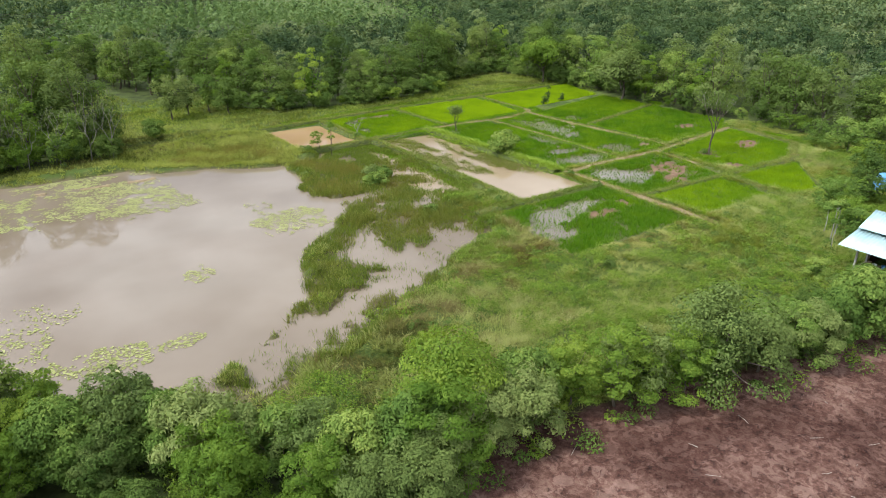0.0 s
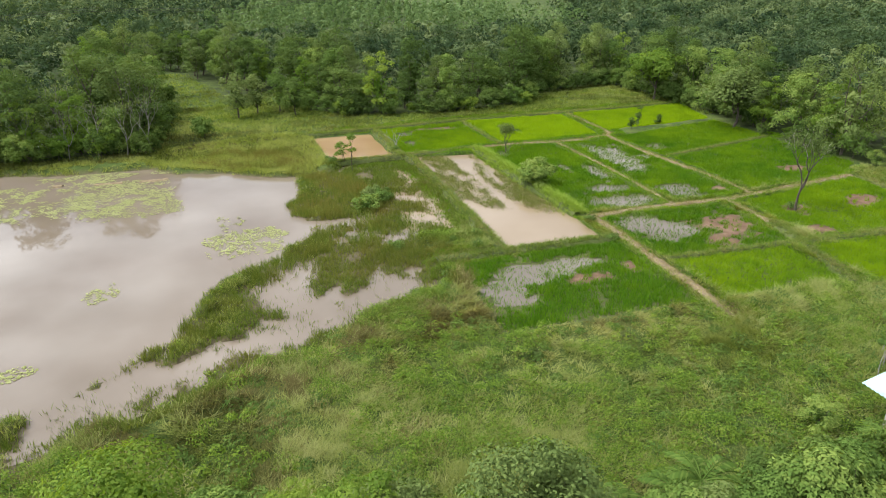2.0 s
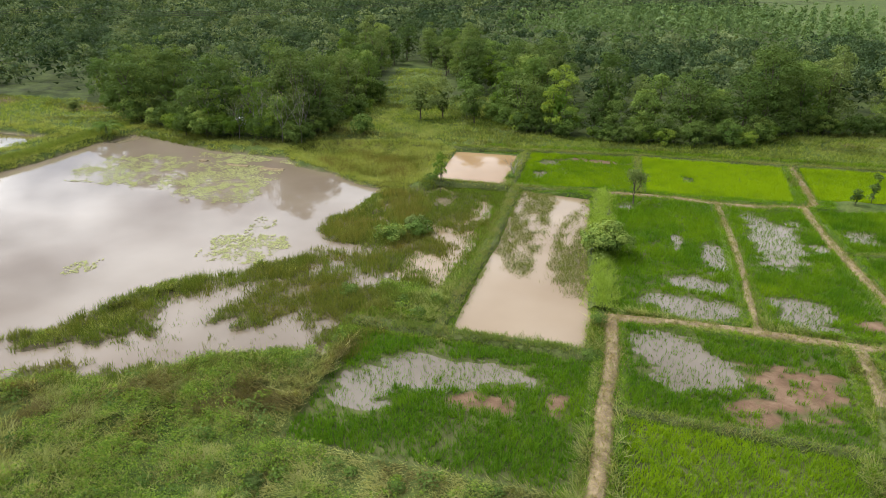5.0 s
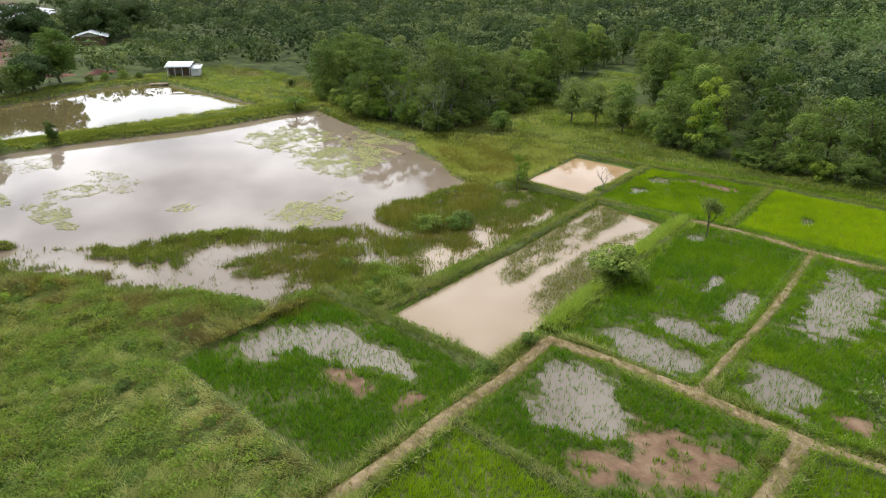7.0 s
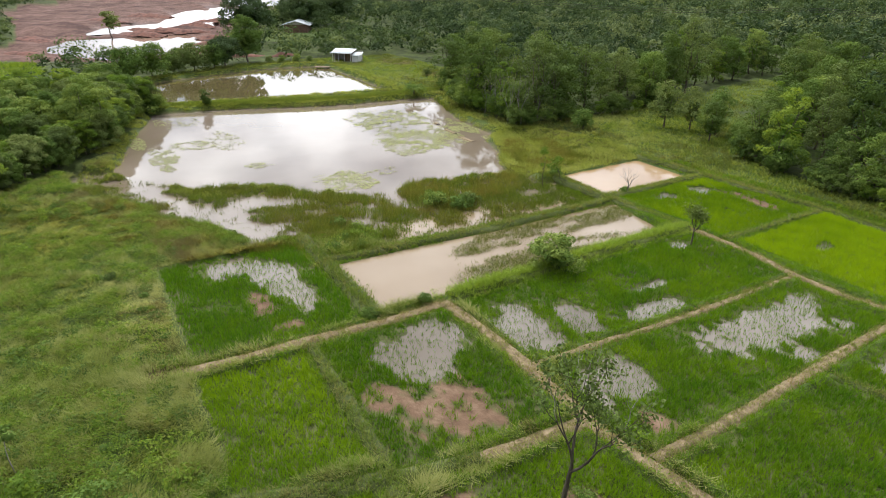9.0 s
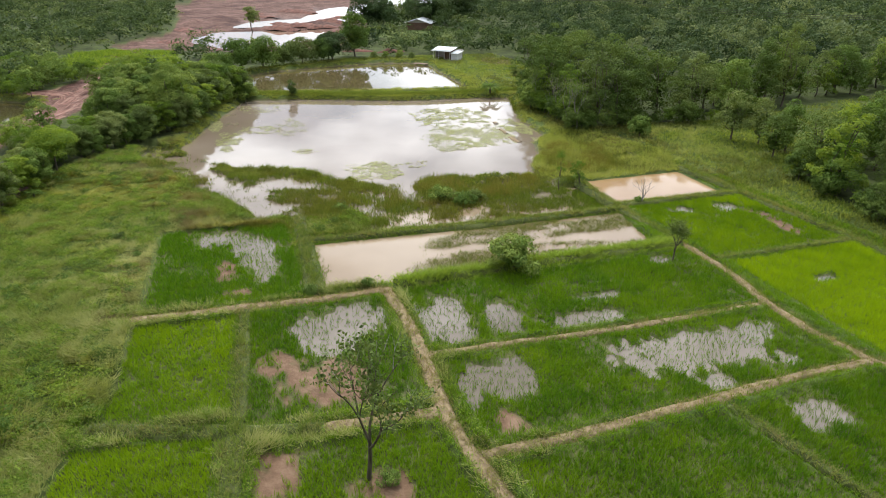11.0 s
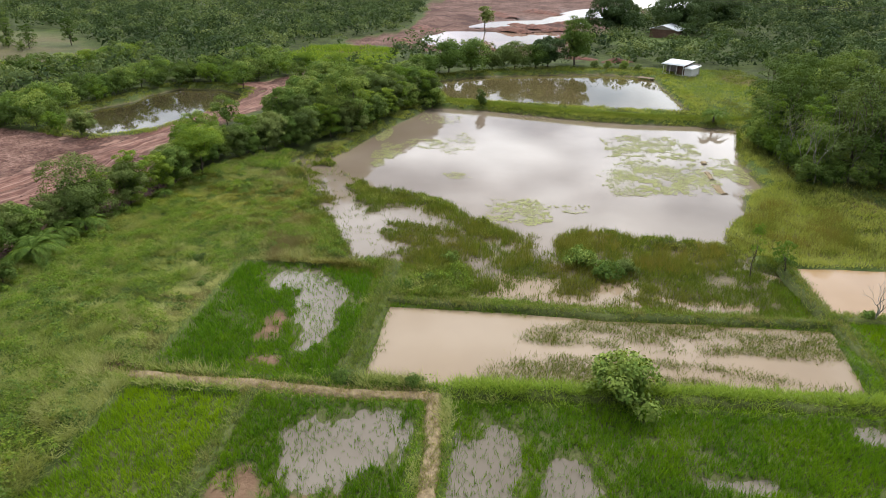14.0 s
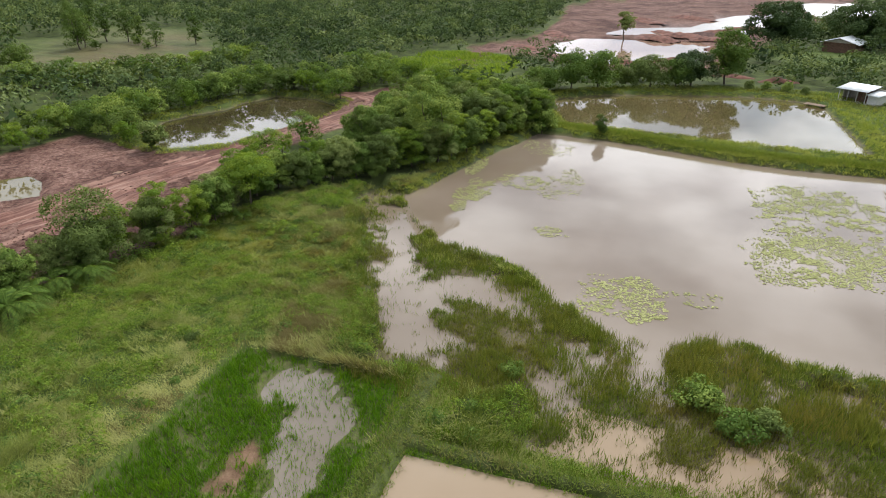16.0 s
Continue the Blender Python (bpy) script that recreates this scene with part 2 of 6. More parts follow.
def ground_z(p):
    """The lie of the land at points (n, 2)."""
    p = np.asarray(p, float)
    z = 0.76 + 0.22 * (fbm(p, 0.11, 1) - 0.5) + 0.26 * (fbm(p, 0.6, 5) - 0.5)
    red = np.minimum(sdf(p, RED_FIELD), sdf(p, RED_FAR))
    ruts = np.sin(2.2 * line_gap(p, ROAD_LINE) + 2.5 * fbm(p, 0.09, 23)) * smooth(9, 5, line_gap(p, ROAD_LINE))
    lumps = 0.62 + 0.16 * (fbm(p, 0.35, 21) - 0.5) + 0.16 * (fbm(p, 1.1, 22) - 0.5)
    lumps = lumps + 0.05 * ruts
    for spot in PUDDLES:
        lumps = lumps - 0.16 * smooth(0.0, 0.4, ellipse(p, *spot))
    z += smooth(0.6, -0.6, red) * (lumps - z)
    heaps = smooth(0, -6, sdf(p, RED_FAR)) * smooth(0.55, 0.8, fbm(p, 0.06, 31))
    z += 1.6 * heaps
    wild = 0.9 * (fbm(p, 0.5, 8) - 0.5)
    wet = smooth(0.8, -0.8, sdf(p, MARSH_A) + wild + smooth(33, 29, p[:, 0]) * (2.6 * wild + 2.4 * (fbm(p, 1.1, 16, 2) - 0.5) - 0.7))
    z += wet * (POND_Z - 0.02 + 0.5 * (fbm(p, 0.32, 11) - 0.42) - z)
    wet = smooth(0.4, -0.5, sdf(p, MARSH_WATER) + 2.2 * wild + 3.2 * (fbm(p, 0.5, 17) - 0.5) + 4.0 * (fbm(p, 1.1, 18, 2) - 0.5) + 0.45)
    z += wet * (POND_Z - 0.12 + 0.2 * (fbm(p, 0.9, 12) - 0.5) - z)
    wet = smooth(0.6, -0.8, sdf(p, MARSH_B) + wild)
    z += wet * (0.17 + 0.34 * (fbm(p, 0.4, 14) - 0.5) - z)
    wet = smooth(1.2, -1.2, sdf(p, NORTH_WET) + wild)
    z += wet * (POND_Z + 0.1 + 0.4 * (fbm(p, 0.3, 13) - 0.45) - z)
    for _, outline, _, wets, bares in FIELDS:
        near = sdf(p, outline)
        if near.min() > 1:
            continue
        floor = FIELD_Z + 0.045 + 0.05 * (fbm(p, 0.8, 15) - 0.5)
        ragged = 0.1 * (fbm(p * np.array([0.7, 1.8]), 1.3, 19, 2) - 0.5)
        for spot in wets:
            e = patch(p, *spot)
            floor -= 0.11 * smooth(-0.1, 0.45, e) - ragged * smooth(-0.5, 0.0, e) * smooth(0.8, 0.4, e)
        for spot in bares:
            floor += 0.05 * smooth(-0.05, 0.3, patch(p, *spot))
        z += smooth(0.25, -0.1, near) * (floor - z)
    z += smooth(0.25, -0.1, sdf(p, FLOODED)) * (FIELD_Z - 0.2 - z)
    for line, width, _, _ in BUNDS:
        z += smooth(0.95 * width, 0.6 * width, line_gap(p, line)) * np.minimum(FIELD_Z + 0.02 - z, 0)
    for outline, level, deep, ragged in ((POND, POND_Z, 0.9, 0.8), (FAR_POND, POND_Z, 0.9, 0.5), (SIDE_POND, POND_Z, 0.8, 0.6), (ROAD_POOL, 0.3, 0.5, 0.6), (RED_WATER, 0.4, 0.8, 2.5),
                                         (RED_WATER_B, 0.4, 0.8, 4.0), (RED_WATER_C, 0.4, 0.8, 4.0), (BROWN_POND, 0.35, 0.6, 0.1)):
        near = sdf(p, outline) + wild * ragged - (1.3 * ragged if ragged > 2 else 0)
        z += smooth(0.7, -0.7, near) * (level - 0.12 - z) - deep * smooth(-0.6, -4, near)
    z += smooth(1.9, 0.8, line_gap(p, DAM)) * (0.75 - z)
    return z

# ---- materials ----
def material(name, rough=0.8, bump=0.0, bump_scale=8.0, spec=0.3):
    """A node material with a principled shader; returns it, its tree and the shader."""
    m = bpy.data.materials.new(name)
    m.use_nodes = True
    t = m.node_tree
    s = t.nodes["Principled BSDF"]
    s.inputs["Roughness"].default_value = rough
    s.inputs["Specular IOR Level"].default_value = spec
    if bump:
        b, n = t.nodes.new("ShaderNodeBump"), noise_node(t, bump_scale, 5)
        b.inputs["Strength"].default_value, b.inputs["Distance"].default_value = bump, 0.06
        t.links.new(n, b.inputs["Height"])
        t.links.new(b.outputs[0], s.inputs["Normal"])
    return m, t, s


def noise_node(t, scale, detail=4, rough=0.55, stretch=None, swirl=0.0):
    co, n = t.nodes.new("ShaderNodeTexCoord"), t.nodes.new("ShaderNodeTexNoise")
    n.inputs["Distortion"].default_value = swirl
    n.inputs["Scale"].default_value, n.inputs["Detail"].default_value, n.inputs["Roughness"].default_value = scale, detail, rough
    if stretch:
        mp = t.nodes.new("ShaderNodeMapping")
        mp.inputs["Scale"].default_value = stretch
        t.links.new(co.outputs["Object"], mp.inputs[0])
        t.links.new(mp.outputs[0], n.inputs["Vector"])
    else:
        t.links.new(co.outputs["Object"], n.inputs["Vector"])
    return n.outputs[0]


def ramp(t, fac, *stops):
    r = t.nodes.new("ShaderNodeValToRGB")
    while len(r.color_ramp.elements) < len(stops):
        r.color_ramp.elements.new(0.5)
    for e, (at, c) in zip(r.color_ramp.elements, stops):
        e.position, e.color = at, (*c, 1)
    t.links.new(fac, r.inputs[0])
    return r.outputs[0]


def mix(t, fac, a, b, blend="MIX"):
    m = t.nodes.new("ShaderNodeMix")
    m.data_type, m.blend_type = "RGBA", blend
    for value, socket in ((fac, m.inputs[0]), (a, m.inputs[6]), (b, m.inputs[7])):
        if isinstance(value, bpy.types.NodeSocket):
            t.links.new(value, socket)
        else:
            socket.default_value = value if isinstance(value, float) else (*value, 1)
    return m.outputs[2]


def attribute(t, name):
    a = t.nodes.new("ShaderNodeAttribute")
    a.attribute_name = name
    return a.outputs["Fac"]


def maths(t, op, a, b):
    n = t.nodes.new("ShaderNodeMath")
    n.operation, n.use_clamp = op, True
    for value, socket in ((a, n.inputs[0]), (b, n.inputs[1])):
        if isinstance(value, bpy.types.NodeSocket):
            t.links.new(value, socket)
        else:
            socket.default_value = value
    return n.outputs[0]


def earth_colours(t):
    """Red laterite: dug, wet and drying, with pale tracks."""
    base = ramp(t, noise_node(t, 2.4, 9, 0.75), (0.34, (0.032, 0.018, 0.015)), (0.48, (0.09, 0.046, 0.035)), (0.63, (0.155, 0.097, 0.076)))
    pale = ramp(t, noise_node(t, 1.9, 9, 0.66, None, 0.9), (0.52, (0, 0, 0)), (0.56, (1, 1, 1)))
    tracks = ramp(t, attribute(t, "worn"), (0.3, (0, 0, 0)), (1.0, (1, 1, 1)))
    c = mix(t, maths(t, "MULTIPLY", pale, 0.5), base, (0.20, 0.13, 0.105))
    c = mix(t, 1.0, c, ramp(t, noise_node(t, 0.07, 5, 0.6), (0.36, (0.55, 0.47, 0.46)), (0.6, (1.2, 1.2, 1.2))), "MULTIPLY")
    c = mix(t, 1.0, c, ramp(t, noise_node(t, 0.28, 9, 0.8), (0.42, (0.74, 0.70, 0.69)), (0.56, (1.1, 1.11, 1.12))), "MULTIPLY")
    return mix(t, maths(t, "MULTIPLY", tracks, 0.6), c, (0.33, 0.20, 0.155))


def ground_material():
    m, t, s = material("ground_soil_and_grass", 0.95, 1.0, 4.0, 0.15)
    turf = ramp(t, noise_node(t, 0.35, 6, 0.6), (0.3, (0.04, 0.07, 0.014)), (0.5, (0.07, 0.105, 0.022)), (0.7, (0.125, 0.155, 0.042)))
    fine = ramp(t, noise_node(t, 6.0, 5, 0.7), (0.3, (0.45, 0.45, 0.45)), (0.7, (1.15, 1.15, 1.15)))
    turf = mix(t, 1.0, turf, fine, "MULTIPLY")
    brown = ramp(t, noise_node(t, 1.6, 6), (0.3, (0.06, 0.05, 0.024)), (0.7, (0.12, 0.096, 0.05)))
    mud = ramp(t, noise_node(t, 1.1, 7, 0.6), (0.3, (0.085, 0.052, 0.031)), (0.5, (0.132, 0.081, 0.05)), (0.72, (0.185, 0.125, 0.082)))
    c = mix(t, attribute(t, "damp"), turf, brown)
    # litter and low green, darkened to put shade between the crowns into the colour
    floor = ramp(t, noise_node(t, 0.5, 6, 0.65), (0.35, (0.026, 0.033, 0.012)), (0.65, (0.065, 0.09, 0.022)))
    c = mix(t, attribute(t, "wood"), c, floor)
    c = mix(t, attribute(t, "bare"), c, mud)
    c = mix(t, attribute(t, "red"), c, earth_colours(t))
    t.links.new(c, s.inputs["Base Color"])
    rough = ramp(t, attribute(t, "damp"), (0.0, (0.95, 0.95, 0.95)), (1.0, (0.6, 0.6, 0.6)))
    t.links.new(rough, s.inputs["Roughness"])
    return m


def water_material(name, silt, pale, rough=0.03, wave=0.02, wave_scale=1.2):
    """Muddy water: a turbid body under a smooth reflecting surface."""
    m, t, s = material(name, rough, 0, 1, 0.5)
    s.inputs["IOR"].default_value = 1.333
    c = ramp(t, noise_node(t, 0.09, 4, 0.5), (0.35, silt), (0.65, pale))
    t.links.new(c, s.inputs["Base Color"])
    b = t.nodes.new("ShaderNodeBump")
    b.inputs["Strength"].default_value, b.inputs["Distance"].default_value = wave, 0.05
    t.links.new(noise_node(t, wave_scale, 3), b.inputs["Height"])
    t.links.new(b.outputs[0], s.inputs["Normal"])
    return m


def leaf_material(name, dark, mid, light, through_light=0.25, gloss=0.45, tip=None, by_tree=False, by_spray=False):
    """Foliage: colour varies leaf by leaf and tree by tree; some light passes through."""
    m, t, s = material(name, gloss + 0.2, 0, 1, 0.05)
    geo, info = t.nodes.new("ShaderNodeNewGeometry"), t.nodes.new("ShaderNodeObjectInfo")
    fac = maths(t, "MULTIPLY_ADD", geo.outputs["Random Per Island"], 0.7)
    fac.node.inputs[2].default_value = 0.0
    part_random = maths(t, "MULTIPLY", info.outputs["Random"], 0.3)
    # tone: random by tree or clump, lowered inside crowns to stand for shade
    if by_tree:
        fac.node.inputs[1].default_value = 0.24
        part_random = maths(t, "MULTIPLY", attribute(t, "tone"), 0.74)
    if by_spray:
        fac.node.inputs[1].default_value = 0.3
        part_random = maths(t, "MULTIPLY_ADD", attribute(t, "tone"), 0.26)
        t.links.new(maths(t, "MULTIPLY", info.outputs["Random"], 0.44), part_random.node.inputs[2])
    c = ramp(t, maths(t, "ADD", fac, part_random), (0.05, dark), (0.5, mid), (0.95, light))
    if tip:
        c = mix(t, attribute(t, "tint"), c, tip)
    t.links.new(c, s.inputs["Base Color"])
    lit = t.nodes.new("ShaderNodeBsdfTranslucent")
    t.links.new(mix(t, 1.0, c, (1.25, 1.15, 0.5), "MULTIPLY"), lit.inputs[0])
    both = t.nodes.new("ShaderNodeMixShader")
    both.inputs[0].default_value = through_light
    t.links.new(s.outputs[0], both.inputs[1])
    t.links.new(lit.outputs[0], both.inputs[2])
    t.links.new(both.outputs[0], t.nodes["Material Output"].inputs[0])
    return m


def bark_material(name, dark, light):
    m, t, s = material(name, 0.9, 0.7, 12.0, 0.15)
    t.links.new(ramp(t, noise_node(t, 5.0, 6, 0.65, (1, 1, 0.2)), (0.35, dark), (0.65, light)), s.inputs["Base Color"])
    return m


def plain_material(name, dark, light, scale=4.0, rough=0.6, bump=0.2, metal=0.0):
    m, t, s = material(name, rough, bump, scale * 4, 0.4)
    s.inputs["Metallic"].default_value = metal
    t.links.new(ramp(t, noise_node(t, scale, 6, 0.6), (0.35, dark), (0.65, light)), s.inputs["Base Color"])
    return m


GROUND = ground_material()
M_POND = water_material("silty_pond_water", (0.142, 0.111, 0.081), (0.185, 0.149, 0.115))
M_GREENPOND = water_material("olive_pond_water", (0.075, 0.061, 0.027), (0.105, 0.085, 0.04))
M_DARKPOND = water_material("dark_olive_water", (0.036, 0.03, 0.014), (0.055, 0.046, 0.022))
M_MUDWATER = water_material("brown_field_water", (0.20, 0.146, 0.092), (0.245, 0.186, 0.124), 0.04)
M_REDWATER = water_material("red_earth_water", (0.20, 0.13, 0.09), (0.27, 0.19, 0.14), 0.03)
M_ORANGEWATER = water_material("orange_brown_water", (0.225, 0.138, 0.064), (0.285, 0.19, 0.105), 0.04)
M_CLEARWATER = water_material("shallow_field_water", (0.115, 0.096, 0.072), (0.16, 0.136, 0.106), 0.03)
M_GRASS = leaf_material("meadow_grass_blades", (0.0728, 0.131, 0.0192), (0.193, 0.255, 0.048), (0.353, 0.398, 0.102), 0.5, 0.6, (0.426, 0.428, 0.192))
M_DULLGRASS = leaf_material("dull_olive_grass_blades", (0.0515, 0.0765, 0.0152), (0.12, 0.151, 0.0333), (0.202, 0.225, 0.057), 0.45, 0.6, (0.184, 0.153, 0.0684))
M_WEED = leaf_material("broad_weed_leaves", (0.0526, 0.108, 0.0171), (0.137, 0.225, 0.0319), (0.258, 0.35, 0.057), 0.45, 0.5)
M_RICE = leaf_material("rice_blades", (0.0356, 0.104, 0.00675), (0.0735, 0.177, 0.00945), (0.128, 0.244, 0.0162), 0.45, 0.6, (0.251, 0.38, 0.0081))
M_REED = leaf_material("reed_blades", (0.0688, 0.11, 0.0168), (0.124, 0.175, 0.03), (0.207, 0.245, 0.06), 0.4, 0.6, (0.229, 0.158, 0.06))
M_BUNDGRASS = leaf_material("bank_grass_blades", (0.0816, 0.142, 0.0216), (0.153, 0.228, 0.0384), (0.245, 0.304, 0.072), 0.5, 0.6, (0.347, 0.257, 0.168))
M_FLUFF = leaf_material("tall_light_green_grass", (0.13, 0.225, 0.026), (0.215, 0.32, 0.045), (0.31, 0.405, 0.08), 0.5, 0.6)
M_LEAF = leaf_material("dark_green_leaves", (0.0396, 0.0734, 0.0161), (0.0768, 0.124, 0.0264), (0.141, 0.194, 0.0459), by_spray=True)
M_LEAF_B = leaf_material("fresh_green_leaves", (0.0475, 0.0938, 0.0184), (0.113, 0.182, 0.0367), (0.26, 0.326, 0.0746), by_spray=True)
M_LEAF_C = leaf_material("olive_green_leaves", (0.052, 0.0857, 0.0229), (0.127, 0.175, 0.0482), (0.225, 0.27, 0.09), by_spray=True)
M_LEAF_D = leaf_material("bright_green_leaves", (0.0565, 0.12, 0.0161), (0.133, 0.216, 0.0321), (0.271, 0.352, 0.0574), 0.45, by_spray=True)
M_LEAF_E = leaf_material("blackish_green_leaves", (0.0238, 0.046, 0.0183), (0.0497, 0.085, 0.0292), (0.0918, 0.135, 0.0486), by_spray=True)
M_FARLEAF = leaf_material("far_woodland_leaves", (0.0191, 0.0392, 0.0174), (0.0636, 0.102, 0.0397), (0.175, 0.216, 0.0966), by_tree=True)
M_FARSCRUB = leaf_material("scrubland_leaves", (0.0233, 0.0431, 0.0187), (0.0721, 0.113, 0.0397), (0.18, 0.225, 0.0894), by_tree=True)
M_PLANTED = leaf_material("plantation_leaves", (0.07, 0.12, 0.0405), (0.125, 0.195, 0.0675), (0.19, 0.265, 0.108), by_tree=True)
M_PAD = leaf_material("lily_pads", (0.17, 0.185, 0.06), (0.27, 0.285, 0.11), (0.40, 0.40, 0.20), 0.1, 0.4)
M_BARK = bark_material("grey_brown_bark", (0.05, 0.04, 0.03), (0.13, 0.11, 0.085))
M_PALEBARK = bark_material("pale_dry_bark", (0.20, 0.18, 0.155), (0.42, 0.39, 0.35))
M_GREYTWIG = bark_material("weathered_grey_twigs", (0.12, 0.11, 0.095), (0.27, 0.25, 0.22))
M_STRAW = plain_material("trodden_straw_earth", (0.13, 0.095, 0.05), (0.27, 0.205, 0.12), 3.5, 0.95, 0.7)
M_TIN = plain_material("weathered_roof_metal", (0.42, 0.45, 0.47), (0.56, 0.60, 0.61), 1.5, 0.65, 0.05, 0.1)
M_BLUETIN = plain_material("pale_blue_roof_metal", (0.28, 0.42, 0.45), (0.40, 0.54, 0.56), 1.2, 0.6, 0.05, 0.1)
M_BLOCK = plain_material("bare_plaster_wall", (0.34, 0.31, 0.27), (0.46, 0.43, 0.39), 2.0, 0.9, 0.3)
M_WOOD = plain_material("old_brown_timber", (0.10, 0.065, 0.04), (0.22, 0.15, 0.095), 5.0, 0.8, 0.4)
M_DARK = plain_material("dark_inside", (0.03, 0.025, 0.02), (0.06, 0.05, 0.04), 3.0, 0.9, 0.1)
M_CLOTH = plain_material("white_sheet", (0.6, 0.6, 0.6), (0.75, 0.75, 0.74), 3.0, 0.8, 0.3)
M_BLUE = plain_material("blue_tarpaulin", (0.06, 0.20, 0.42), (0.11, 0.30, 0.55), 3.0, 0.5, 0.2)


# ---- meshes from arrays ----
def array_mesh(name, verts, faces, mat, **layers):
    """A mesh from (n, 3) points and (m, k) faces, with float layers on its points."""
    verts, faces = np.asarray(verts, np.float32), np.asarray(faces, np.int32)
    me = bpy.data.meshes.new(name)
    me.vertices.add(len(verts))
    me.vertices.foreach_set("co", verts.ravel())
    me.loops.add(faces.size)
    me.loops.foreach_set("vertex_index", faces.ravel())
    me.polygons.add(len(faces))
    me.polygons.foreach_set("loop_start", np.arange(0, faces.size, faces.shape[1], dtype=np.int32))
    me.update(calc_edges=True)
    for key, values in layers.items():
        me.attributes.new(key, "FLOAT", "POINT").data.foreach_set("value", np.asarray(values, np.float32))
    me.materials.append(mat)
    return me


def part(name, me, parent, label=""):
    ob = new(name, me)
    ob.parent = parent
    return tagged(ob, label) if label else ob


def bm_part(name, bm, mat, parent, label=""):
    me = bpy.data.meshes.new(name)
    bm.to_mesh(me)
    bm.free()
    me.materials.append(mat)
    return part(name, me, parent, label)


def shade_smooth(me):
    me.polygons.foreach_set("use_smooth", np.ones(len(me.polygons), bool))
    return me


# ---- the ground, one sheet to the horizon ----
def spaced(inner, step, far):
    """Grid lines: those given, then wider and wider to the horizon."""
    out, d = [], step
    while sum(out) < far:
        d *= 1.16
        out.append(d)
    reach = np.cumsum(out)
    return np.concatenate([inner[0] - reach[::-1], inner, inner[-1] + reach])


def build_ground():
    xs = spaced(np.concatenate([np.arange(-58, 2, 0.6), np.arange(2, 30, 0.4), np.arange(30, 64, 0.24), np.arange(64, 84, 0.5)]), 0.5, 4200)
    ys = spaced(np.concatenate([np.arange(-14, 26, 0.45), np.arange(26, 70, 0.25), np.arange(70, 92, 0.5)]), 0.5, 4200)
    gx, gy = np.meshgrid(xs, ys, indexing="ij")
    p = np.stack([gx.ravel(), gy.ravel()], 1)
    z = ground_z(p)
    n, k = len(xs), len(ys)
    idx = np.arange(n * k).reshape(n, k)
    quads = np.stack([idx[:-1, :-1].ravel(), idx[1:, :-1].ravel(), idx[1:, 1:].ravel(), idx[:-1, 1:].ravel()], 1)
    edge = 0.5 * (fbm(p, 0.8, 41) - 0.5)
    red = smooth(0.4, -0.4, np.minimum(sdf(p, RED_FIELD) - 0.8, sdf(p, RED_FAR)) + 2 * edge)
    damp = np.maximum(smooth(0.6, -0.6, np.minimum(sdf(p, MARSH_A), sdf(p, NORTH_WET))), smooth(POND_Z + 0.25, POND_Z, z))
    bare = np.zeros(len(p))
    for _, outline, _, wets, bares in FIELDS:
        inside = smooth(0.2, -0.2, sdf(p, outline))
        damp = np.maximum(damp, 0.4 * inside)
        for spot in bares:
            bare = np.maximum(bare, inside * smooth(0.0, 0.4, patch(p, *spot)) * smooth(0.15, 0.4, fbm(p, 1.3, 44)))
    for spot in ((-50, 90, 7, 4), (-32, 88.5, 5, 2.5), (45.3, 28.6, 1.2, 1.9), (14, 80.5, 4, 2), (72, 95, 5, 2)):
        bare = np.maximum(bare, 0.8 * smooth(0.0, 0.5, ellipse(p, *spot)))
    bare = np.maximum(bare, 0.4 * smooth(1, -3, sdf(p, CLEARING) + 6 * edge) * smooth(-68, -61, p[:, 1]) * smooth(0.3, 0.5, fbm(p, 0.15, 45)))
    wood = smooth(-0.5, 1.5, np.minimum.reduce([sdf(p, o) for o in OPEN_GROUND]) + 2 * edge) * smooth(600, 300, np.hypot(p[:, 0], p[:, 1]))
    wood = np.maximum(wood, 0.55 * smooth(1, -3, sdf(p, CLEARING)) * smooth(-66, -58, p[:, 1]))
    damp = np.maximum(damp, 0.4 * smooth(1, -3, np.minimum(sdf(p, CLEARING), sdf(p, OPEN_GROUND[7]))))
    lane = line_gap(p, ROAD_LINE)
    worn = smooth(0.1, 0.9, np.sin(2.2 * lane + 2.5 * fbm(p, 0.09, 23))) * smooth(8, 3, lane) * smooth(0.3, 0.6, fbm(p, 0.5, 43))
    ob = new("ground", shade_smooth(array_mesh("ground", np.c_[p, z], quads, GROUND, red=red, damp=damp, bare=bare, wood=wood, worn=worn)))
    tagged(ob, "grassy lowland ground with red bare earth and wet hollows", "ground", kind="structure")
    return xs, ys, z.reshape(n, k)


LAND = build_ground()


def lie(p):
    """The height of the ground sheet at points (n, 2)."""
    xs, ys, z = LAND
    p = np.asarray(p, float)
    i = np.clip(np.searchsorted(xs, p[:, 0]) - 1, 0, len(xs) - 2)
    j = np.clip(np.searchsorted(ys, p[:, 1]) - 1, 0, len(ys) - 2)
    u, v = (p[:, 0] - xs[i]) / (xs[i + 1] - xs[i]), (p[:, 1] - ys[j]) / (ys[j + 1] - ys[j])
    return (z[i, j] * (1 - u) + z[i + 1, j] * u) * (1 - v) + (z[i, j + 1] * (1 - u) + z[i + 1, j + 1] * u) * v


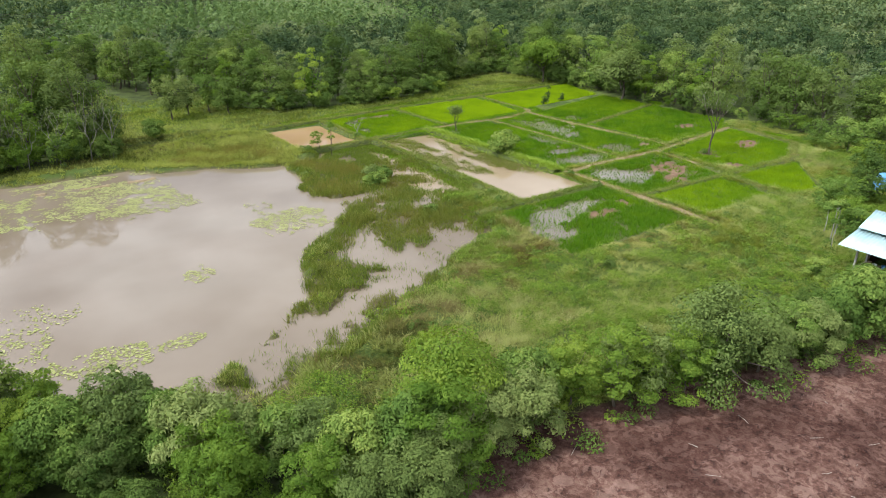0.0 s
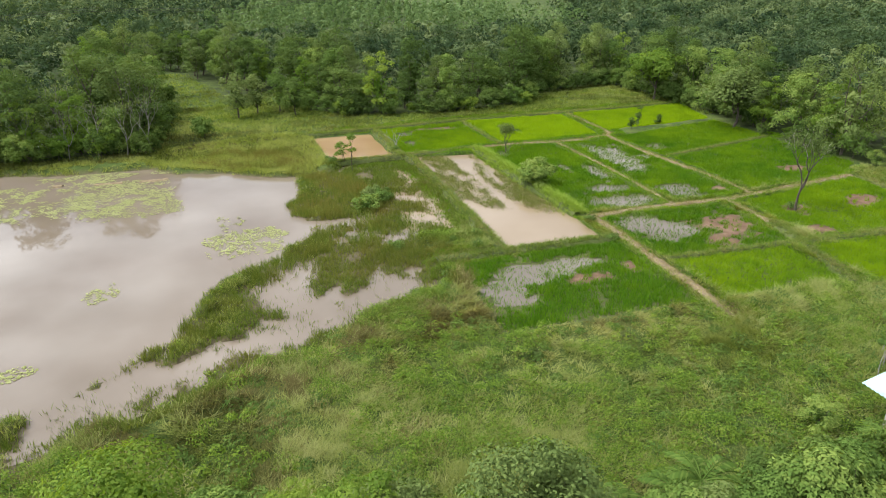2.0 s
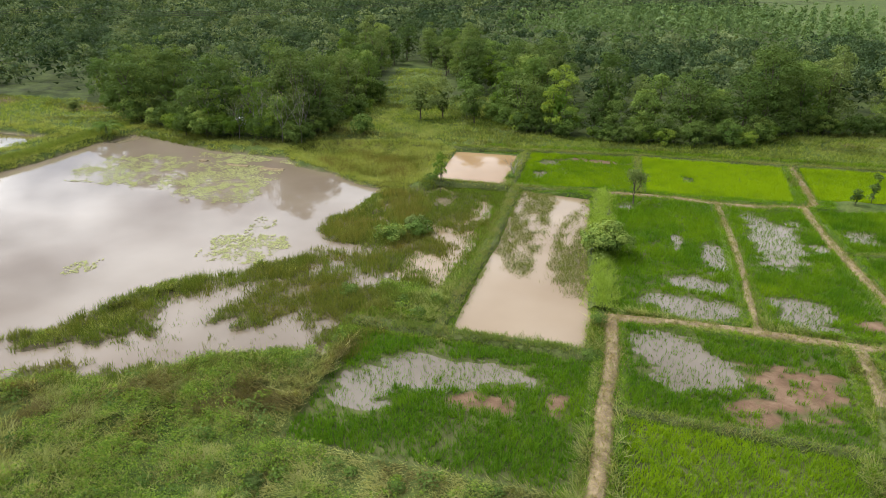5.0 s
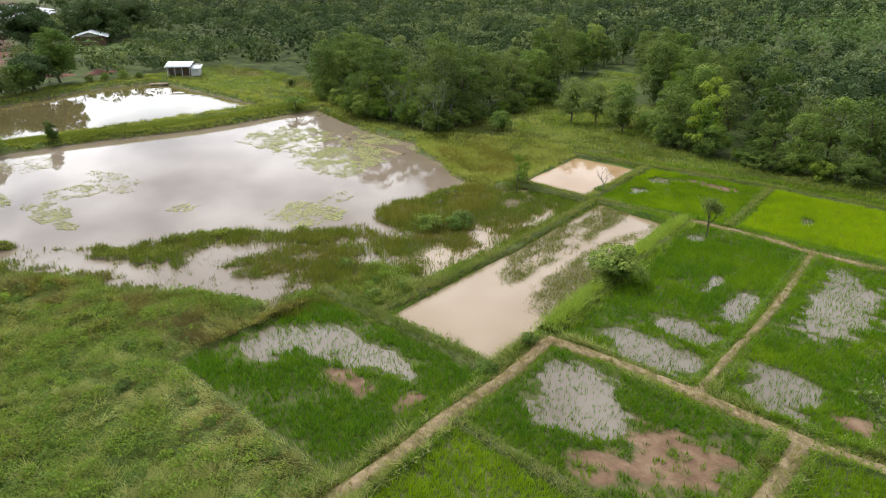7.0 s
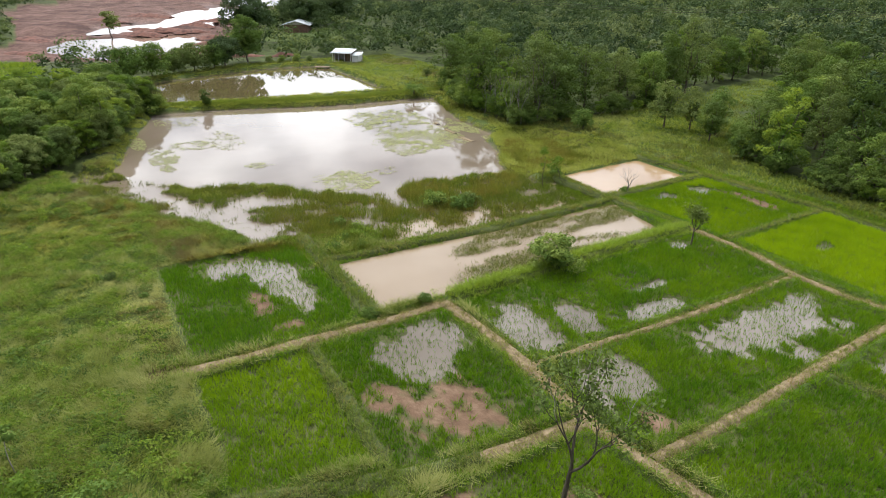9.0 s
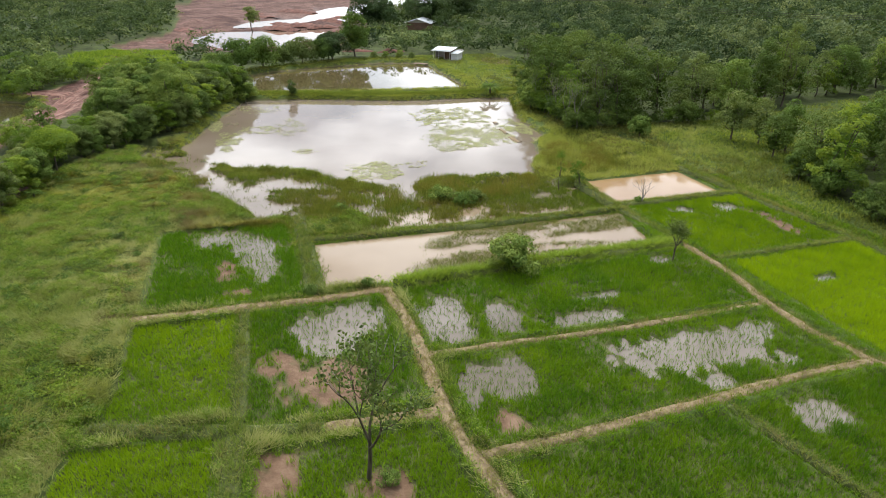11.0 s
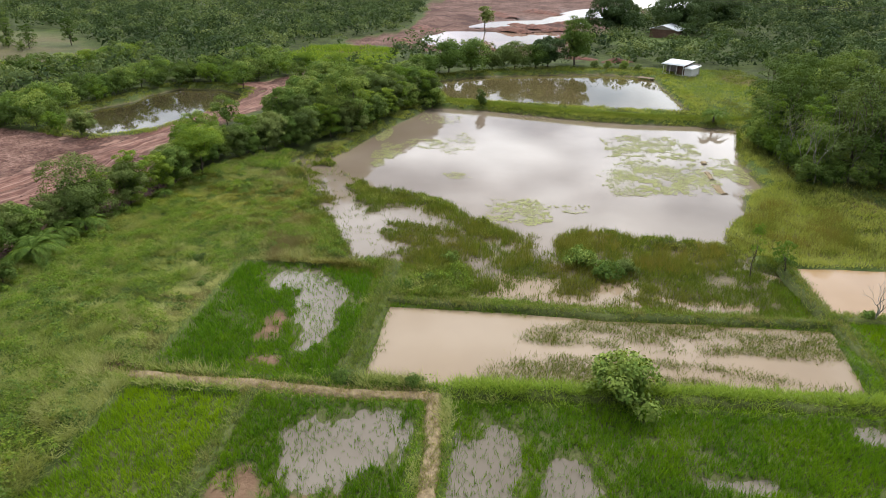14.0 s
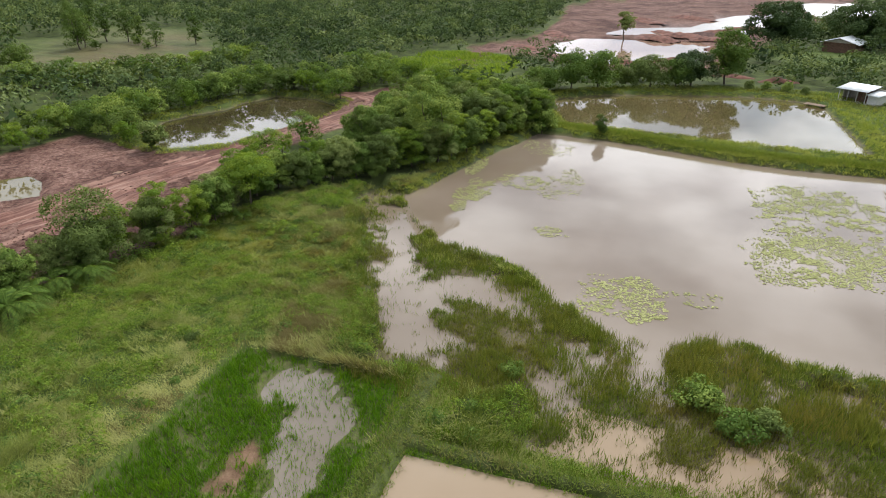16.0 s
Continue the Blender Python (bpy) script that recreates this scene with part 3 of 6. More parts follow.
def water(name, outline, level, mat, label, grow=0.5):
    c = np.mean(outline, 0)
    pts = []
    for a, b in zip(outline, outline[1:] + outline[:1]):
        a, b = np.array(a, float), np.array(b, float)
        pts += [a, (a + b) / 2]
    pts = [q + (q - c) / np.linalg.norm(q - c) * grow for q in pts]
    bm = bmesh.new()
    f = bm.faces.new([bm.verts.new((*q, level)) for q in pts])
    if f.normal.z < 0:
        f.normal_flip()
    bmesh.ops.triangulate(bm, faces=bm.faces[:])
    for f in bm.faces:
        f.normal_update()
        if f.normal.z < 0:
            f.normal_flip()
    me = bpy.data.meshes.new(name)
    bm.to_mesh(me)
    bm.free()
    me.materials.append(mat)
    tagged(new(name, me), label, "water", kind="structure")


water("water_pond", POND, POND_Z, M_POND, "large silty brown pond with floating lily pads", 1.2)
water("water_far_pond", FAR_POND, POND_Z, M_GREENPOND, "rectangular olive-brown fish pond beside a shed", 0.8)
water("water_side_pond", SIDE_POND, POND_Z, M_DARKPOND, "dark still pond beside the red dirt road", 1.0)
water("water_road_pool", ROAD_POOL, 0.3, M_GREENPOND, "shallow olive pool beside a red dirt road", 0.8)
water("water_red_pit", RED_WATER, 0.4, M_REDWATER, "flooded pit in red bare earth", 6)
water("water_red_pool", RED_WATER_B, 0.4, M_REDWATER, "long pool of rainwater on red earth", 9)
water("water_red_pool", RED_WATER_C, 0.4, M_REDWATER, "far pool of rainwater on red earth", 9)
water("water_brown_pond", BROWN_POND, 0.35, M_ORANGEWATER, "small square pond of light brown muddy water", 0.2)
water("water_marsh", MARSH_A, POND_Z - 0.005, M_POND, "shallow grey water among marsh reeds", 0.3)
water("water_muddy_marsh", MARSH_B, 0.16, M_MUDWATER, "shallow pale brown water among sparse marsh grass", 0.2)
for spot in PUDDLES:
    ring = [(spot[0] + spot[2] * 1.2 * math.cos(a * math.pi / 6), spot[1] + spot[3] * 1.2 * math.sin(a * math.pi / 6)) for a in range(12)]
    water("water_puddle", ring, 0.485, M_REDWATER, "rain puddle in ruts of red earth", 0.0)
water("water_north_marsh", NORTH_WET, POND_Z + 0.02, M_CLEARWATER, "shallow water in a wet meadow", 0.3)
water("water_flooded_field", FLOODED, FIELD_Z - 0.03, M_MUDWATER, "flooded unplanted paddy of pale brown water", 0.15)
for field_name, field_outline, _, field_wets, _ in FIELDS:
    if field_wets:
        water("water_paddy_" + field_name, field_outline, FIELD_Z, M_CLEARWATER, "shallow water standing in a rice paddy", 0.05)


# ---- banks between the fields ----
def bank(line, width, height, name, mat, label, seed, base=None):
    """A low earth bank swept along a line, with an uneven crown and edges."""
    line = np.array(line, float)
    seg = np.linalg.norm(np.diff(line, axis=0), axis=1)
    at = np.concatenate([[0], np.cumsum(seg)])
    s = np.arange(0, at[-1] + 0.15, 0.3)
    mid = np.stack([np.interp(s, at, line[:, 0]), np.interp(s, at, line[:, 1])], 1)
    for _ in range(3):
        mid[1:-1] = (mid[:-2] + 2 * mid[1:-1] + mid[2:]) / 4
    way = np.gradient(mid, axis=0)
    way /= np.linalg.norm(way, axis=1)[:, None]
    side = np.stack([-way[:, 1], way[:, 0]], 1)
    sway = (vnoise(np.c_[s, s * 0 + seed], 0.25, 51) - 0.5) * 0.35
    w = width * (0.8 + 0.45 * vnoise(np.c_[s, s * 0 + seed], 0.5, 52))
    crown = np.array([-1.0, -0.75, -0.5, -0.25, 0, 0.25, 0.5, 0.75, 1.0])
    lift = np.array([-0.6, 0.3, 0.85, 1.0, 1.0, 1.0, 0.85, 0.3, -0.6])
    # a free end runs out into the meadow
    fade = smooth(0.0, 2.4, s) if seed == 0 else np.ones(len(s))
    w = w * (0.5 + 0.5 * fade)
    verts = []
    for c, h in zip(crown, lift):
        xy = mid + side * (sway + c * w * 0.8)[:, None]
        z = (FIELD_Z if base is None else base) + 0.08 * (fade - 1) + fade * height * h * (0.8 + 0.4 * vnoise(xy, 0.8, 53)) + 0.07 * (vnoise(xy, 2.7, 54) - 0.5)
        verts.append(np.c_[xy, z])
    verts = np.stack(verts, 1)
    n, k = verts.shape[:2]
    idx = np.arange(n * k).reshape(n, k)
    quads = np.stack([idx[:-1, :-1].ravel(), idx[:-1, 1:].ravel(), idx[1:, 1:].ravel(), idx[1:, :-1].ravel()], 1)[:, ::-1]
    me = shade_smooth(array_mesh(name, verts.reshape(-1, 3), quads, mat, red=np.zeros(n * k), damp=np.full(n * k, 0.25), bare=np.zeros(n * k), wood=np.zeros(n * k), worn=np.zeros(n * k)))
    tagged(new(name, me), label, "bank", "earth banks between fields", "structure")


for bank_no, (b_line, b_width, b_height, b_dry) in enumerate(BUNDS):
    if b_dry > 0.5:
        bank(b_line, b_width, b_height, "footpath", M_STRAW, "trodden earth bank path covered in dry straw", bank_no)
    else:
        bank(b_line, b_width, b_height, "field_bank", GROUND, "low grassy earth bank between rice paddies", bank_no)
bank(DAM, 1.9, 0.55, "pond_dam", GROUND, "grassy earth dam between two ponds", 40, 0.4)
bank([(0.4, 70.7), (1.4, 70.5)], 0.5, 0.13, "mud_bar", M_STRAW, "brown mud bar in the pond", 41, 0.14)
bank([(4.2, 70.1), (5.5, 70), (6.8, 69.9)], 0.45, 0.13, "mud_bar", M_STRAW, "brown mud bar in the pond", 43, 0.14)
bank([(8.4, 69.8), (10.2, 69.7), (11, 69.9)], 0.6, 0.12, "mud_bar", M_STRAW, "brown mud bar in the pond", 42, 0.14)


# ---- grasses ----
def scatter(x0, x1, y0, y1, per_m2):
    n = int((x1 - x0) * (y1 - y0) * per_m2)
    return np.stack([rng.uniform(x0, x1, n), rng.uniform(y0, y1, n)], 1)


def blades(at, z, height, width, lean, per=5, spread=0.1, combed=0.0):
    """Tufts of narrow bent leaves at points (n, 2): each leaf is a narrow pointed blade."""
    n = len(at)
    at, z = np.repeat(at, per, 0), np.repeat(z, per)
    h = np.repeat(np.broadcast_to(height, n), per) * rng.uniform(0.6, 1.15, n * per)
    turn = rng.uniform(0, 2 * np.pi, n * per)
    if combed:
        # wind and rain have laid the grass over in swathes
        turn = 2 * np.pi * 1.6 * fbm(at, 0.12, 99, 2) + rng.normal(0, combed, n * per)
    foot = at + spread * rng.normal(0, 1, (n * per, 2))
    way = np.stack([np.cos(turn), np.sin(turn)], 1)
    across = np.stack([-way[:, 1], way[:, 0]], 1) * (width * rng.uniform(0.7, 1.3, n * per) / 2)[:, None]
    bend = (lean * rng.uniform(0.4, 1.6, n * per) * h)[:, None]
    tip = np.c_[foot + way * bend, z + h * (1 - 0.35 * lean)]
    base = np.c_[foot + way * bend * 0.12, z + h * 0.05]
    v = np.stack([base + np.c_[across, 0 * h], base - np.c_[across, 0 * h], tip], 1)
    return v.reshape(-1, 3), np.arange(3 * n * per).reshape(-1, 3)


def stuff(name, verts, faces, mat, label, category, **layers):
    return tagged(new(name, array_mesh(name, verts, faces, mat, **layers)), label, category, kind="stuff")


def bund_gap(p):
    best = np.full(len(p), 1e9)
    for line, width, _, _ in BUNDS:
        best = np.minimum(best, line_gap(p, line) - 0.6 * width)
    return best


def in_fields(p):
    best = sdf(p, FLOODED)
    for _, outline, _, _, _ in FIELDS:
        best = np.minimum(best, sdf(p, outline))
    return best


def clear_water(p):
    return np.minimum.reduce([sdf(p, o) for o in (POND, FAR_POND, BROWN_POND, SIDE_POND)])


def meadow():
    p = scatter(-4, 80, 8, 50, 62)
    keep = (in_fields(p) > 0.15) & (sdf(p, MARSH_A) > -1.2) & (sdf(p, RED_FIELD) > 0.9) & (clear_water(p) > 0.4) & (bund_gap(p) > 0.1)
    keep &= (sdf(p, OPEN_GROUND[0]) < 1.5) & ((lie(p) > POND_Z + 0.16) | (p[:, 0] > 31))
    p = p[keep]
    long = fbm(p, 0.16, 61)
    weeds = 0.7 * smooth(0.47, 0.62, fbm(p, 0.3, 62, 4))
    weeds = np.maximum(weeds, 0.7 * smooth(6, 2, np.abs(p[:, 1] - 20 - 0.25 * (p[:, 0] - 45))) * smooth(36, 48, p[:, 0]))
    grass = rng.random(len(p)) > weeds * 0.85
    g = p[grass]
    z = lie(g)
    clump = smooth(0.3, 0.68, fbm(g, 0.9, 63))
    h = (0.2 + 0.3 * smooth(0.35, 0.7, fbm(g, 0.16, 61))) * (0.35 + 1.1 * clump)
    v, f = blades(g, z, h, 0.03, 0.9, 8, 0.13, 1.0)
    belt = smooth(2.4, 0.6, np.abs(g[:, 1] - 28.6 + 0.8 * (fbm(g, 0.3, 166) - 0.5))) * smooth(29, 32, g[:, 0]) * smooth(50, 44, g[:, 0])
    tint = np.clip(1.5 * (fbm(g, 0.13, 64) - 0.31) + 0.9 * (clump - 0.4) * fbm(g, 0.3, 68) + 0.5 * belt + 0.3 * (rng.random(len(g)) - 0.5), 0, 0.85)
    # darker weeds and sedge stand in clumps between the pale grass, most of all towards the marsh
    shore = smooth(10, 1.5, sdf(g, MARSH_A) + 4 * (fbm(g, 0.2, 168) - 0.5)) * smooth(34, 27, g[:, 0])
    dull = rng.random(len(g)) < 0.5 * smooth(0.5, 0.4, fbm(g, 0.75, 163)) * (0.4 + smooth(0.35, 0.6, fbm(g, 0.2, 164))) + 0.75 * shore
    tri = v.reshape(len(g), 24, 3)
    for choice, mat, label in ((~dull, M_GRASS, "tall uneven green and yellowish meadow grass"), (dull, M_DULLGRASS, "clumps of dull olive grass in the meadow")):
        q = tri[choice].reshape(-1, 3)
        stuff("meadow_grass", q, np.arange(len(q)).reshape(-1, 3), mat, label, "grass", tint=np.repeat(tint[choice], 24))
    # coarse tussocks that stand above the rest
    q = p[(rng.random(len(p)) < 0.075 * smooth(0.38, 0.58, fbm(p, 0.28, 69)))]
    v, f = blades(q, lie(q), rng.uniform(0.4, 0.75, len(q)), 0.034, 1.0, 26, 0.13, 1.6)
    stuff("grass_tussocks", v, f, M_GRASS, "pale coarse grass tussocks leaning over in the meadow", "grass", tint=np.repeat(rng.uniform(0.1, 0.7, len(q)), 78))
    w = p[~grass]
    w = w[rng.random(len(w)) < 0.65]
    z = lie(w) + 0.02 + 1.15 * np.maximum(fbm(w, 0.75, 65) - 0.28, 0)
    v, f = leaves_at(np.c_[w, z], 13, 0.1, 0.22, 0.7, None, True)
    stuff("creeping_weeds", v, f, M_WEED, "thick patches of broad-leaved green weeds", "weeds")


HEDGE = [(46, 9.6), (40, 12.2), (34, 13.8), (29, 14.8), (24, 16.4), (18, 17.4), (13, 17.6), (8, 18.6), (3, 24), (-3, 29), (-11, 32.4), (-19, 34.6), (-25, 37.5)]


def weed_clumps():
    """Knee-high mounds of weeds and young bushes over the meadow."""
    p = jittered_spots(-2, 78, 12, 50, 1.15)
    keep = (in_fields(p) > 0.7) & (sdf(p, MARSH_A) > 0.3) & (sdf(p, RED_FIELD) > 1) & (clear_water(p) > 1) & (bund_gap(p) > 0.5) & (sdf(p, OPEN_GROUND[0]) < 1)
    keep &= rng.random(len(p)) < 0.14 + 0.75 * smooth(0.44, 0.58, fbm(p, 0.22, 62)) + 0.5 * smooth(8, 2, np.abs(p[:, 1] - 19 - 0.25 * (p[:, 0] - 40)))
    p = p[keep]
    # and along the foot of the hedge
    u = np.arange(0, 46, 0.8)
    foot = np.stack([46 - u, np.interp(46 - u, [h[0] for h in HEDGE[::-1]], [h[1] for h in HEDGE[::-1]]) - 1.1], 1)
    p = np.concatenate([p, foot + rng.normal(0, 0.5, foot.shape)])
    r = rng.uniform(0.28, 0.75, len(p))
    high = r * rng.uniform(0.6, 1.15, len(p))
    per = 120
    o = rng.normal(0, 1, (len(p), per, 3))
    o /= np.linalg.norm(o, axis=2)[:, :, None]
    o[:, :, 2] = np.abs(o[:, :, 2])
    at = np.c_[p, lie(p) + 0.05][:, None] + o * np.stack([r, r, high], 1)[:, None] * rng.uniform(0.7, 1.1, (len(p), per, 1))
    v, f = leaves_at(at.reshape(-1, 3), 1, 0.14, 0.06, 0.35, 0.9 * o.reshape(-1, 3), True)
    half = np.repeat(rng.random(len(p)) < 0.5, per)
    tri = v.reshape(-1, 3, 3)
    for choice, mat, label in ((half, M_LEAF_B, "rounded clumps of dark leafy weeds in the meadow"), (~half, M_WEED, "rounded clumps of fresh green weeds in the meadow")):
        q = tri[choice].reshape(-1, 3)
        stuff("weed_clumps", q, np.arange(len(q)).reshape(-1, 3), mat, label, "weeds", tone=np.repeat(rng.random(len(q) // (3 * per)), 3 * per))


def jittered_spots(x0, x1, y0, y1, step):
    gx, gy = np.meshgrid(np.arange(x0, x1, step), np.arange(y0, y1, step), indexing="ij")
    p = np.stack([gx.ravel(), gy.ravel()], 1)
    return p + rng.uniform(-0.5, 0.5, p.shape) * step


def north_meadow():
    p = np.concatenate([scatter(-20, 82, 76, 104, 9), scatter(-6, 30, 100, 140, 3), scatter(-62, -14, 33, 94, 5)])
    keep = (in_fields(p) > 0.2) & (clear_water(p) > 0.3) & (sdf(p, OPEN_GROUND[0]) < 1) & (bund_gap(p) > 0)
    p = p[keep]
    v, f = blades(p, lie(p), (0.3 + 0.35 * fbm(p, 0.2, 66)) * (0.5 + fbm(p, 0.7, 165)), 0.08, 0.8, 6, 0.3)
    tint = np.clip(0.9 * (fbm(p, 0.12, 67) - 0.42) + 0.9 * (fbm(p, 0.7, 60) - 0.52), 0, 0.6)
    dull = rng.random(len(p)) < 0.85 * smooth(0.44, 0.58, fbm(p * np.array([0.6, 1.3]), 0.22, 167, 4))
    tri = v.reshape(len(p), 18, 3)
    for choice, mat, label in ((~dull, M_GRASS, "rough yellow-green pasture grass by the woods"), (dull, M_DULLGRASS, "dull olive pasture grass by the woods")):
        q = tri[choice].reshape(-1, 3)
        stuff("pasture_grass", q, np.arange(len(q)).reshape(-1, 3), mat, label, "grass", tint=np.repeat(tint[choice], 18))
    p = scatter(-84, -50, 0, 26, 4)
    p = p[sdf(p, OPEN_GROUND[7]) + 3 * (fbm(p, 0.2, 90) - 0.5) < 0]
    v, f = blades(p, lie(p), 0.4 + 0.7 * smooth(0.45, 0.6, fbm(p, 0.15, 92)), 0.12, 0.6, 6, 0.3)
    stuff("swamp_grass", v, f, M_WEED, "tall light green swamp grass beside the red road", "grass")


def rice():
    for name, outline, bright, wets, bares in FIELDS:
        o = np.array(outline)
        x0, y0, x1, y1 = *o.min(0), *o.max(0)
        gx, gy = np.meshgrid(np.arange(x0, x1, 0.18), np.arange(y0, y1, 0.19), indexing="ij")
        p = np.stack([gx.ravel(), gy.ravel()], 1) + rng.normal(0, 0.06, (gx.size, 2))
        keep = sdf(p, outline) < -0.12
        row = np.tile(np.arange(gx.shape[1]) % 2, gx.shape[0])
        wet = np.zeros(len(p))
        for spot in wets:
            e = patch(p, *spot)
            streak = fbm(p * np.array([0.4, 1.5]), 0.8, 71)
            here = smooth(-0.3, 0.45, e + 0.5 * (streak - 0.5))
            wet = np.maximum(wet, here)
        for spot in bares:
            keep &= rng.random(len(p)) > 0.93 * smooth(-0.1, 0.4, patch(p, *spot)) * smooth(0.15, 0.4, fbm(p, 1.3, 44))
        # in the wet places only every other row has come up, and thinly
        sparse = 0.8 + 0.2 * smooth(0.4, 0.62, fbm(p * np.array([0.6, 1.2]), 1.1, 70))
        keep &= rng.random(len(p)) < 1 - wet * (1 - sparse * np.where(row == 0, 1.0, 0.65) * (1 - 0.15 * smooth(0.6, 1.0, wet)))
        tuft = wet > 0.45
        thin = fbm(p, 0.35, 72)
        keep &= rng.random(len(p)) > 0.55 * smooth(0.5, 0.3, thin) * (1 - bright)
        thinned, p = p[keep & tuft], p[keep & ~tuft]
        if len(thinned):
            v, f = blades(thinned, np.maximum(lie(thinned), FIELD_Z - 0.06), 0.28 + 0.18 * fbm(thinned, 0.7, 73), 0.024, 0.4, 5, 0.04)
            stuff("rice_crop", v, f, M_RICE, "thin rows of young rice standing in shallow water", "rice", tint=np.repeat(0.25 * rng.random(len(thinned)), 15))
        v, f = blades(p, lie(p), (0.3 + 0.2 * fbm(p, 0.3, 73)) * (0.55 + 0.9 * fbm(p, 1.4, 77)), 0.037, 0.5, 11, 0.08)
        tint = np.clip(bright + 0.7 * (fbm(p, 0.25, 74) - 0.5) + 0.5 * (fbm(p, 1.2, 78) - 0.5), 0, 1)
        look_word = "bright yellow-green" if bright > 0.5 else "green"
        state = " with gaps of standing water" if wets else ""
        stuff("rice_crop", v, f, M_RICE, "young " + look_word + " rice planted in rows" + state, "rice", tint=np.repeat(tint, 33))
    # thin grass standing in the flooded field
    p = scatter(36.6, 44.6, 42, 68.8, 75)
    # open water at the near end and in a lane up the middle
    edge = np.interp(p[:, 0], [36.5, 38, 39.7, 42, 44.7], [53.0, 51.5, 49.0, 48.6, 48.0]) + 3.5 * (fbm(p * np.array([1.6, 0.5]), 0.6, 75) - 0.5)
    lane = np.abs(p[:, 0] - np.interp(p[:, 1], [48, 60, 69], [40.4, 40.5, 41.4])) - np.interp(p[:, 1], [48, 60, 64, 69], [0.5, 0.5, 0.9, 1.7])
    dense = smooth(-0.5, 2.5, p[:, 1] - edge) * smooth(-0.25, 0.5, lane + 0.9 * (fbm(p, 0.7, 175) - 0.5)) * (0.1 + 0.9 * smooth(0.36, 0.55, fbm(p * np.array([1.5, 0.6]), 0.8, 76)))
    p = p[(rng.random(len(p)) < dense) & (sdf(p, FLOODED) < 0)]
    v, f = blades(p, np.full(len(p), FIELD_Z - 0.1), 0.34, 0.03, 0.8, 6, 0.12)
    stuff("water_grass", v, f, M_REED, "thin strips of grass standing in brown water", "grass", tint=np.repeat(rng.random(len(p)) * 0.3, 18))


REED_BEDS = [
    [(24.8, 52.8), (22, 55), (22.2, 58), (24, 60.5), (24, 65.5), (27.5, 65.8), (29.5, 62.5), (29.5, 58.5), (30.4, 55.5), (29, 53.2)],
    [(16, 38.6), (15.6, 41), (17.4, 44), (20.8, 46.6), (22.8, 49.4), (24.4, 51.4), (27, 51.8), (31.5, 50.5), (34, 47), (31, 43), (27, 43.2), (23, 43.6), (20.5, 42), (18.5, 40)],
    [(13, 73), (15.4, 78), (24, 77), (26.4, 70), (24, 67.4), (18.6, 69.2)],
    [(13.2, 36.2), (14.6, 39), (16.6, 38.8), (15.6, 36.4)],
    [(-20, 78.8), (-13, 79.6), (-4, 77), (8, 76), (8.5, 75), (-4, 75.6), (-13.5, 78.2)],
]


